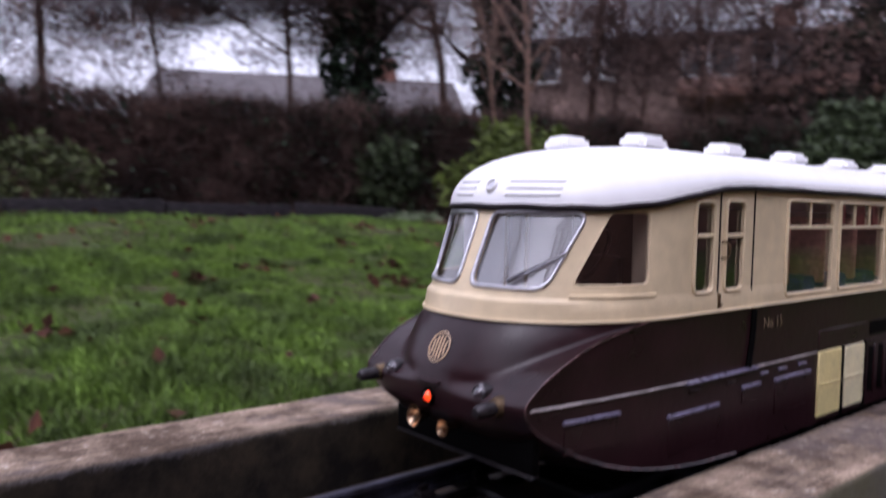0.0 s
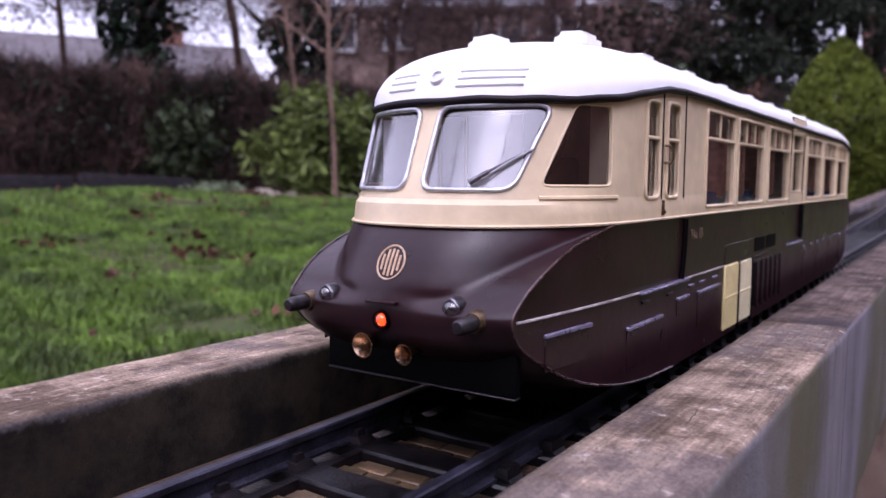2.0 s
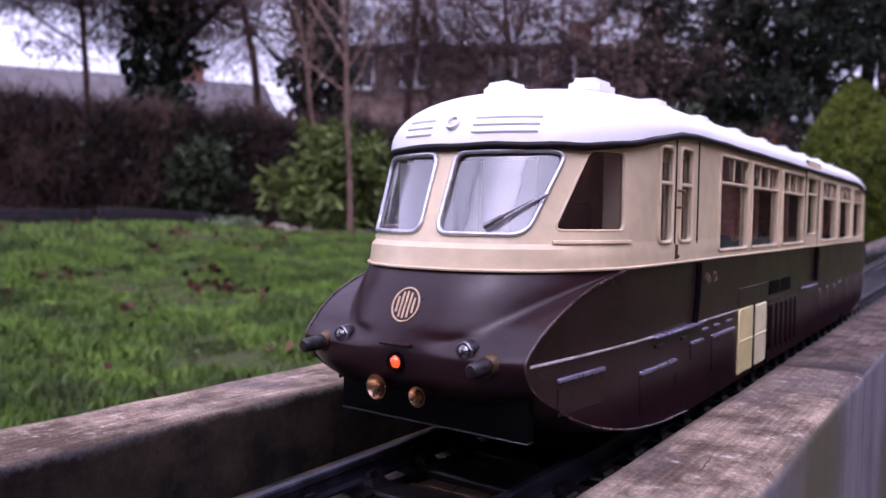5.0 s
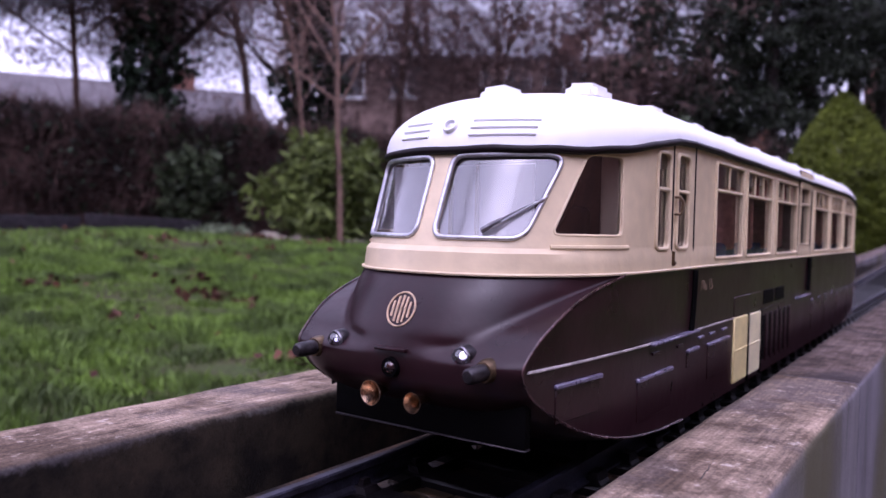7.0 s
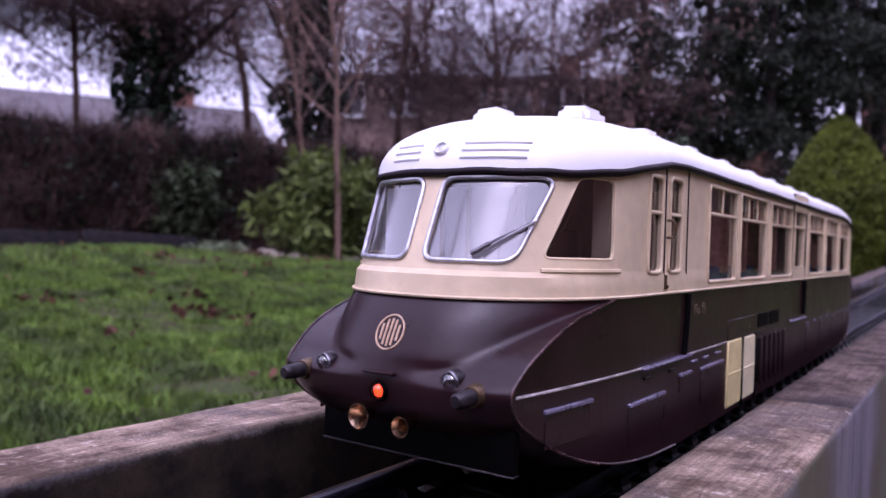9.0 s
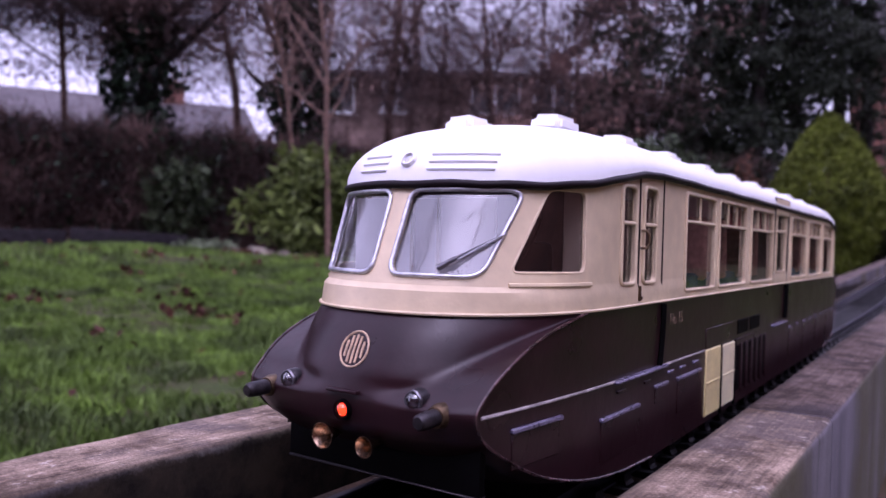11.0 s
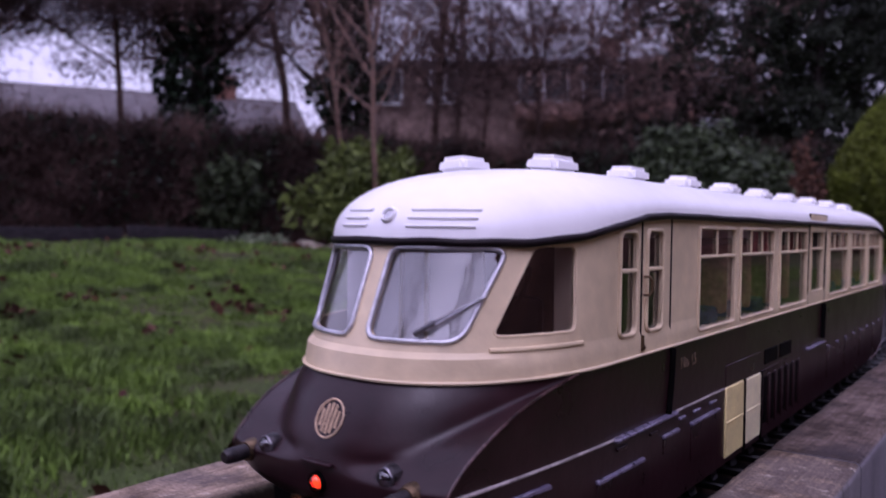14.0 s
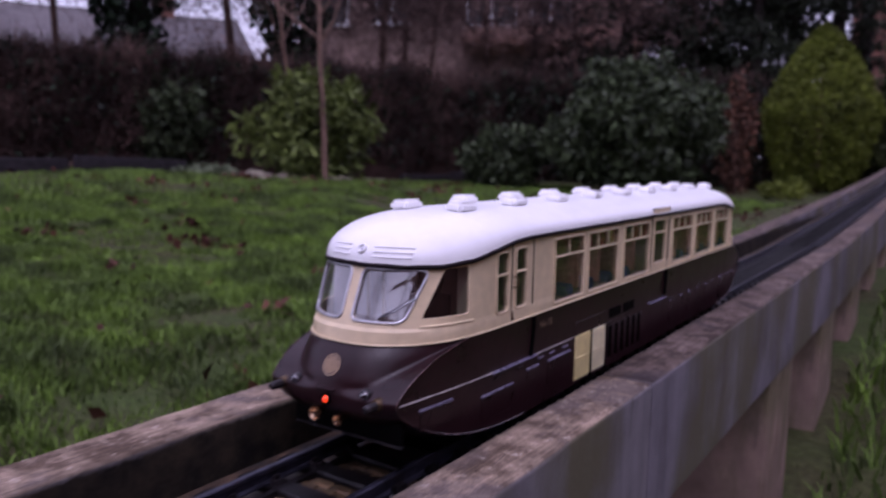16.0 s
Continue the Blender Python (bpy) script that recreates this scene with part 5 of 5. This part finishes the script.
def clipped_conifer():
    t = thing("clipped_conifer", "egg-shaped golden green clipped conifer", "conifer", (-1.53, 12.55, ground_z(-1.53, 12.55)))
    rng = np.random.default_rng(41)
    n = 26000
    h = rng.uniform(0, 1, n) ** 0.9
    prof = 0.79 * np.sin(np.pi * np.clip(h * 0.86 + 0.14, 0, 1)) ** 0.75
    prof = np.where(h > 0.55, prof * (1 - 0.25 * (h - 0.55)), prof)
    w = rng.uniform(0, 2 * np.pi, n)
    r = prof * (0.80 + 0.20 * rng.uniform(0, 1, n) ** 0.5)
    r *= np.array([1 + 0.10 * noise.noise((math.cos(a) * 2, math.sin(a) * 2, b * 5)) for a, b in zip(w, h)])
    pts = np.stack([r * np.cos(w), r * np.sin(w), 0.06 + 2.40 * h], 1)
    part("foliage", leaf_cloud(pts, 0.075, rng, "foliage", LEAFCONE, -0.6, 0.35), t)
    part("trunk", tube("trunk", [(0, 0, -0.1), (0, 0, 2.0)], 0.07, BARK, False, 8, taper=0.02), t)


clipped_conifer()

# ---------------------------------------------------------------- garden: the hedge


def hedge(name, label, a, b, h, depth, n, seed, material, leafs=None):
    ax, ay = a
    bx, by = b
    t = thing(name, label, "hedge", (ax, ay, ground_z(max(ax, -13), ay)))
    rng = np.random.default_rng(seed)
    u = rng.uniform(0, 1, n)
    v = rng.uniform(0, 1, n) ** 0.8
    top = np.array([h * (1 + 0.12 * noise.noise((q * 9, seed, 0)) + 0.06 * noise.noise((q * 31, seed, 3))) for q in u])
    wd = (rng.uniform(-1, 1, n)) * depth * 0.5 * (1 - 0.3 * v)
    d = np.array([bx - ax, by - ay])
    ln = np.linalg.norm(d)
    e, f = d / ln, np.array([-d[1], d[0]]) / ln
    p = np.stack([u * d[0] + wd * f[0], u * d[1] + wd * f[1], v * top], 1)
    # each twig a thin three-sided sliver
    dr = rng.normal(size=(n, 3)) + np.array([0, 0, 0.9])
    dr /= np.linalg.norm(dr, axis=1, keepdims=True)
    L = rng.uniform(0.12, 0.42, (n, 1))
    sd = np.cross(dr, rng.normal(size=(n, 3)))
    sd /= np.linalg.norm(sd, axis=1, keepdims=True)
    wdt = rng.uniform(0.004, 0.013, (n, 1))
    vv = np.empty((n, 4, 3))
    vv[:, 0], vv[:, 1], vv[:, 2] = p - sd * wdt, p + sd * wdt, p + dr * L
    vv[:, 3] = p + np.cross(dr, sd) * wdt
    tri = (np.array([[0, 1, 2], [1, 3, 2], [3, 0, 2]])[None] + 4 * np.arange(n)[:, None, None]).reshape(-1, 3)
    tagged(part("brushwood", raw_mesh("brushwood", vv.reshape(-1, 3), tri, material), t), kind="stuff")
    if leafs:
        m, k = leafs
        q = p[rng.integers(0, n, k)] + rng.normal(size=(k, 3)) * 0.05
        tagged(part("leafage", leaf_cloud(q, 0.085, rng, "leafage", m, 0.3), t), kind="stuff")
    core = []
    for i in range(25):
        s = i / 24
        hh = h * (0.80 + 0.10 * noise.noise((s * 9, seed, 0)))
        core += [(s * d[0] + f[0] * depth * q, s * d[1] + f[1] * depth * q, z) for q, z in ((-0.22, -0.2), (-0.18, hh), (0.18, hh), (0.22, -0.2))]
    fc = [(i * 4 + j, i * 4 + j + 1, i * 4 + 5 + j, i * 4 + 4 + j) for i in range(24) for j in range(3)] + [(0, 1, 2, 3), (99, 98, 97, 96)]
    part("inner_growth", mesh("inner_growth", core, fc, HEDGETWIG), t)
    return t


hedge("beech_hedge", "overgrown brown winter hedge with dense bare twigs", (-10.2, -3.5), (-9.0, 4.5), 1.32, 1.1, 26000, 51, HEDGETWIG, (LEAFIVY, 5000))
hedge("beech_hedge", "dark brown twiggy hedge mixed with ivy", (-9.0, 4.5), (-6.4, 10.2), 1.34, 1.1, 26000, 52, HEDGETWIG, (LEAFIVY, 9000))
hedge("yew_hedge", "dark evergreen hedge along the garden end", (-6.4, 10.2), (-2.6, 13.2), 1.62, 1.2, 16000, 53, HEDGETWIG, (LEAFIVY, 22000))
hedge("yew_hedge", "dark evergreen hedge behind the clipped conifer", (-2.6, 13.9), (6.5, 15.5), 1.5, 1.2, 12000, 54, HEDGETWIG, (LEAFDARK, 20000))

# ---------------------------------------------------------------- trees behind the hedge
CROWNS = []
TREES = [  # x, y, height, trunk radius, seed, middle height of the fine twigs
    (-11.6, 2.6, 9.0, 0.08, 61, 3.5), (-11.0, 6.2, 8.0, 0.06, 62, 4.15), (-9.6, 8.4, 9.5, 0.08, 63, 3.9), (-8.4, 10.6, 9.0, 0.08, 64, 3.7),
    (-7.2, 12.4, 8.0, 0.07, 65, 3.6), (-12.8, 9.0, 10.0, 0.08, 66, 4.2), (-10.0, 13.5, 10.0, 0.09, 67, 4.0), (-13.5, 0.0, 9.0, 0.12, 68, 3.8),
    (-9.0, 9.6, 7.0, 0.05, 69, 3.6), (-7.9, 11.3, 7.0, 0.05, 70, 3.6), (-6.6, 13.2, 8.0, 0.06, 57, 3.8), (-12.2, 4.6, 8.0, 0.05, 58, 4.15), (-5.5, 12.7, 7.5, 0.05, 59, 3.5),
]
for x, y, h, r, seed, mid in TREES:
    bt = tree("bare_tree", "tall bare winter tree with fine brown twigs", (x, y), h, r, BARK, seed, limbs=20, spread=0.9, up=0.55, twigs=5, start=0.30, levels=3)
    CROWNS.append((bt, mid, seed))


def twig_cloud(name, n, centre, radii, seed, material, length=(0.25, 0.8), width=(0.003, 0.0075), lump=0.6):
    """Fine bare twigs in bunches, each a thin sliver."""
    rng = np.random.default_rng(seed)
    heads = shell_points(rng, 150, centre, radii, lump, 0.1, 1.5)
    k = rng.integers(0, len(heads), n)
    p = heads[k] + rng.normal(size=(n, 3)) * np.array([0.34, 0.34, 0.26])
    way = rng.normal(size=(150, 3)) * np.array([1.0, 1.0, 0.45]) + np.array([0, 0, -0.05])
    dr = way[k] * 0.8 + rng.normal(size=(n, 3)) * 0.75
    dr /= np.linalg.norm(dr, axis=1, keepdims=True)
    sd = np.cross(dr, rng.normal(size=(n, 3)))
    sd /= np.linalg.norm(sd, axis=1, keepdims=True)
    L, w = rng.uniform(*length, (n, 1)), rng.uniform(*width, (n, 1))
    v = np.empty((n, 4, 3))
    v[:, 0], v[:, 1], v[:, 2], v[:, 3] = p - sd * w, p + sd * w, p + dr * L, p + np.cross(dr, sd) * w
    tri = (np.array([[0, 1, 2], [1, 3, 2], [3, 0, 2]])[None] + 4 * np.arange(n)[:, None, None]).reshape(-1, 3)
    return raw_mesh(name, v.reshape(-1, 3), tri, material)


def spray_cloud(n, centre, radii, seed):
    """Withered brown sprays hanging in flat layers among the twigs."""
    rng = np.random.default_rng(seed + 500)
    heads = shell_points(rng, 90, centre, radii, 0.6, 0.15, 1.5)
    p = heads[rng.integers(0, len(heads), n)] + rng.normal(size=(n, 3)) * np.array([0.26, 0.26, 0.09])
    return leaf_cloud(p, 0.115, rng, "brown_sprays", WITHERED, 0.25, 0.20)


def ivy_trunk(at, h, r, seed, leaves=4200):
    t = thing("ivy_clad_tree", "dark tree trunk thickly clad in ivy", "tree", (at[0], at[1], ground_z(max(at[0], -13), at[1]) - 0.05))
    add_tree(t, branchy("trunk", (0, 0, 0), h, r, BARKDARK, seed, limbs=12, spread=0.8, levels=3, start=0.35))
    rng = np.random.default_rng(seed)
    z = rng.uniform(0, h * 0.75, leaves)
    w = rng.uniform(0, 6.283, leaves)
    rr = (r * 1.3 + 0.34 * rng.uniform(0, 1, leaves)) * (1.1 - 0.5 * z / h) * (1 + 0.5 * np.array([noise.noise((q * 1.7, seed, 0)) for q in z]))
    tagged(part("ivy", leaf_cloud(np.stack([rr * np.cos(w), rr * np.sin(w), z], 1), 0.13, rng, "ivy", LEAFIVY, 0.5, 0.8), t), kind="stuff")


BRUSH = {61: 9000, 68: 2600, 58: 12000, 62: 12000, 66: 5000, 63: 3000, 69: 2400, 64: 2800, 65: 2800, 67: 3000, 70: 2400, 57: 2800, 59: 2600}
SPRAY = {59: 4200, 61: 11000, 58: 13000, 62: 13000, 66: 8000, 63: 1500, 69: 900, 64: 1300, 65: 1800, 70: 1200, 57: 2000, 67: 1600}
for bt, mid, seed in CROWNS:
    tagged(part("brushwood", twig_cloud("brushwood", BRUSH.get(seed, 3300), (0, 0, mid), (2.1, 2.1, 1.9 if mid != 4.15 else 1.35), seed, TWIG), bt), kind="stuff")
    if seed in SPRAY:
        tagged(part("brown_sprays", spray_cloud(SPRAY[seed], (0, 0, mid), (2.1, 2.1, 1.9 if mid != 4.15 else 1.35), seed), bt), kind="stuff")
ivy_trunk((-10.4, 7.0), 7.5, 0.2, 71)
ivy_trunk((-8.9, 8.9), 7.0, 0.18, 72)


def fir(at, h, spread, seed, tiers=22, low=0.14):
    """A dark conifer: tiers of drooping boughs clothed in needled sprays."""
    t = thing("fir_tree", "tall dark green conifer with spreading boughs", "tree", (at[0], at[1], ground_z(max(at[0], -13), min(at[1], 17)) - 0.05))
    part("trunk", tube("trunk", [(0, 0, 0), (0.05, 0, h * 0.5), (0, 0, h)], 0.16, BARKDARK, False, 8, taper=0.03), t)
    rng = np.random.default_rng(seed)
    pts, bv, bf = [], [], []
    for i in range(tiers):
        s = i / tiers
        z0 = h * (low + (0.98 - low) * s)
        for k in range(6):
            w = rng.uniform(0, 6.283)
            L = spread * (1.05 - 0.85 * s) * rng.uniform(0.6, 1.15)
            m = int(85 * L) + 12
            q = rng.uniform(0.12, 1, m)
            zz = z0 + 0.25 * q * L - 0.45 * q ** 2 * L
            lat = rng.normal(size=m) * 0.16 * (0.4 + q)
            pts.append(np.stack([np.cos(w) * q * L - np.sin(w) * lat, np.sin(w) * q * L + np.cos(w) * lat, zz + rng.normal(size=m) * 0.06], 1))
            o = len(bv)
            tip = (math.cos(w) * L, math.sin(w) * L, z0 - 0.2 * L)
            bv += [(-0.02 * math.sin(w), 0.02 * math.cos(w), z0), (0.02 * math.sin(w), -0.02 * math.cos(w), z0), (0, 0, z0 - 0.04), tip]
            bf += [(o, o + 1, o + 3), (o + 1, o + 2, o + 3), (o + 2, o, o + 3)]
    tagged(part("bough_frame", mesh("bough_frame", bv, bf, BARKDARK), t), kind="stuff")
    tagged(part("needle_cover", leaf_cloud(np.concatenate(pts), 0.18, rng, "needle_cover", LEAFFIR, 0.5, 0.20), t), kind="stuff")


fir((-5.2, 14.0), 9.5, 2.3, 81)
fir((-3.2, 15.5), 10.0, 2.5, 82)
fir((-4.4, 17.5), 10.0, 2.4, 83)
fir((-2.7, 16.4), 9.0, 1.7, 85)
fir((-2.0, 17.2), 10.5, 2.1, 86, 24, 0.36)
fir((-4.2, 14.8), 9.5, 1.5, 88)
fir((-1.55, 17.6), 9.0, 0.85, 87, 22, 0.08)
fir((-12.9, 1.2), 9.0, 1.4, 84)

tree("bare_tree", "bare spreading tree at the end of the border", (-9.0, 0.9), 6.5, 0.12, BARK, 93, limbs=24, spread=0.9, up=0.5, twigs=5, start=0.22, levels=3)
tree("bare_tree", "tall bare winter tree on the near side of the garden", (-1.6, -7.5), 7.0, 0.16, BARK, 91, limbs=22, spread=0.9, up=0.5, twigs=5, start=0.16, levels=3)
tree("bare_tree", "bare winter tree near the house", (3.5, -6.0), 6.0, 0.13, BARK, 92, limbs=20, spread=0.9, up=0.5, twigs=5, start=0.16, levels=3)

# ---------------------------------------------------------------- houses beyond


def house(name, label, at, yaw, w, d, h, roof_h, wall_m, roof_m, wins):
    t = thing(name, label, "house", (at[0], at[1], 0))
    t.rotation_euler = (0, 0, radians(yaw))
    part("wall", box("wall", (-w / 2, -d / 2, -0.5), (w / 2, d / 2, h), wall_m), t)
    ov = 0.35
    v = [(-w / 2 - ov, -d / 2 - ov, h - 0.1), (w / 2 + ov, -d / 2 - ov, h - 0.1), (w / 2 + ov, d / 2 + ov, h - 0.1), (-w / 2 - ov, d / 2 + ov, h - 0.1), (-w / 2 - ov, 0, h + roof_h), (w / 2 + ov, 0, h + roof_h)]
    v += [(x, y, z + 0.14) for x, y, z in v]
    f = [(0, 4, 5, 1), (2, 5, 4, 3), (6, 7, 11, 10), (8, 9, 10, 11), (0, 1, 7, 6), (2, 3, 9, 8), (0, 6, 10, 4), (4, 10, 9, 3), (1, 5, 11, 7), (5, 2, 8, 11)]
    r = part("roof", mesh("roof", v, f, roof_m), t)
    part("chimney", box("chimney", (-0.4, -0.3, h + roof_h * 0.5), (0.4, 0.3, h + roof_h + 0.9), BRICKM, 0.02, 1), r, m=pose(w * 0.28, 0, 0))
    gv = [(sx * w / 2, sy * d / 2, h - 0.1) for sx in (-1, 1) for sy in (-1, 1)] + [(-w / 2, 0, h + roof_h - 0.05), (w / 2, 0, h + roof_h - 0.05)]
    part("gable", mesh("gable", gv, [(0, 1, 4), (3, 2, 5)], wall_m), t)
    for x, z, ww, hh, n in wins:
        fr = part("window", box("window", (-ww / 2, -0.06, -hh / 2), (ww / 2, 0.06, hh / 2), UPVC, 0.015, 1), t, m=pose(x, -d / 2 - 0.02, z))
        for k in range(n):
            pw = ww / n
            part("pane", box("pane", (-pw / 2 + 0.06, -0.012, -hh / 2 + 0.07), (pw / 2 - 0.06, 0.004, hh / 2 - 0.07), PANE), fr, m=pose(-ww / 2 + pw * (k + 0.5), -0.06, 0))
        part("sill", box("sill", (-ww / 2 - 0.08, -0.14, -0.05), (ww / 2 + 0.08, 0.02, 0.03), UPVC), fr, m=pose(0, 0, -hh / 2))
    return t


far_house = house("rendered_house", "pinkish rendered house with white windows beyond the hedge", (-15.8, 25.5), 31, 11.5, 7.0, 5.85, 0.8, PINKRENDER, TILE,
                  [(-4.7, 5.1, 1.0, 1.2, 1), (-2.7, 5.1, 1.1, 1.1, 2), (0.7, 5.1, 1.7, 1.2, 2), (2.7, 5.0, 1.4, 1.5, 2)])
part("lean_to_roof", mesh("lean_to_roof", [(-0.2, -6.3, 3.75), (5.4, -6.3, 3.75), (5.4, -3.5, 4.55), (-0.2, -3.5, 4.55), (-0.2, -6.3, 3.55), (5.4, -6.3, 3.55), (5.4, -3.5, 3.55), (-0.2, -3.5, 3.55)],
                          [(0, 1, 2, 3), (7, 6, 5, 4), (0, 4, 5, 1), (1, 5, 6, 2), (2, 6, 7, 3), (3, 7, 4, 0)], TILERED), far_house, "red-brown tiled lean-to roof")
house("brick_house", "brick house with a wide white upper window", (2.5, 33.0), -4, 11.0, 7.0, 7.0, 2.6, BRICKM, TILE,
      [(-2.6, 5.7, 3.0, 1.35, 4), (2.6, 5.7, 2.4, 1.35, 3), (-2.6, 2.4, 2.6, 1.4, 3), (2.6, 2.4, 2.6, 1.4, 3)])
house("grey_roofed_house", "pale rendered house with a grey tiled roof", (-27.0, 16.0), 58, 11.0, 7.5, 3.2, 1.9, RENDER, TILE,
      [(-3, 2.0, 1.6, 1.2, 2), (0, 2.0, 1.6, 1.2, 2), (3, 2.0, 1.6, 1.2, 2)])
house("brick_house", "red brick house standing behind the camera side of the garden", (9.5, 9.0), 68, 11.0, 7.0, 5.2, 2.5, BRICKM, TILERED,
      [(-3, 1.6, 1.8, 1.3, 2), (1, 1.2, 1.2, 2.0, 1), (3.4, 4.0, 1.6, 1.2, 2), (-2.6, 4.0, 1.6, 1.2, 2)])

# out-of-view wall added to cut low light on the nose and chin
south = thing("shade_wall_south", "plain brown brick wall, unseen, added to darken the nose", "wall", (0, 0, 0), kind="structure")
part("brickwork", box("brickwork", (-3.4, -4.62, -0.8), (3.18, -4.40, 2.40), BRICKM), south)
# unseen brick wall added so the railcar's flank and parapet get darker surroundings
bw = thing("shade_wall_side", "plain brown brick wall, unseen, added to darken the railcar's side", "wall", (0, 0, 0), kind="structure")
part("brickwork", box("brickwork", (3.2, -7.0, -0.8), (3.42, 12.0, 2.05), BRICKM), bw)
part("coping", box("coping", (3.14, -7.05, 2.05), (3.48, 12.05, 2.12), BRICKM, 0.01, 1), bw)


def motions():
    """The tail lamp goes dark and the two headlamps light for a moment: each bulb turns about its pivot."""
    for bulb, fore, tail in LAMPS:
        at = bulb.matrix_basis.translation.copy()

        def turn(a):
            return pose(at.x, at.y, at.z, a, 0, 0)
        if fore:
            walk(bulb, [(0.0, turn(0)), (16.0, turn(0))])
            continue
        a, b = (180, 0) if tail else (0, 180)
        rows = [(0.0, turn(a)), (6.16, turn(a)), (6.19, turn(a + (b - a) * 0.33)), (6.22, turn(a + (b - a) * 0.66)), (6.25, turn(b)),
                (8.12, turn(b)), (8.14, turn(b + (a - b) * 0.33)), (8.16, turn(b + (a - b) * 0.66)), (8.18, turn(a)), (16.0, turn(a))]
        walk(bulb, rows)


motions()
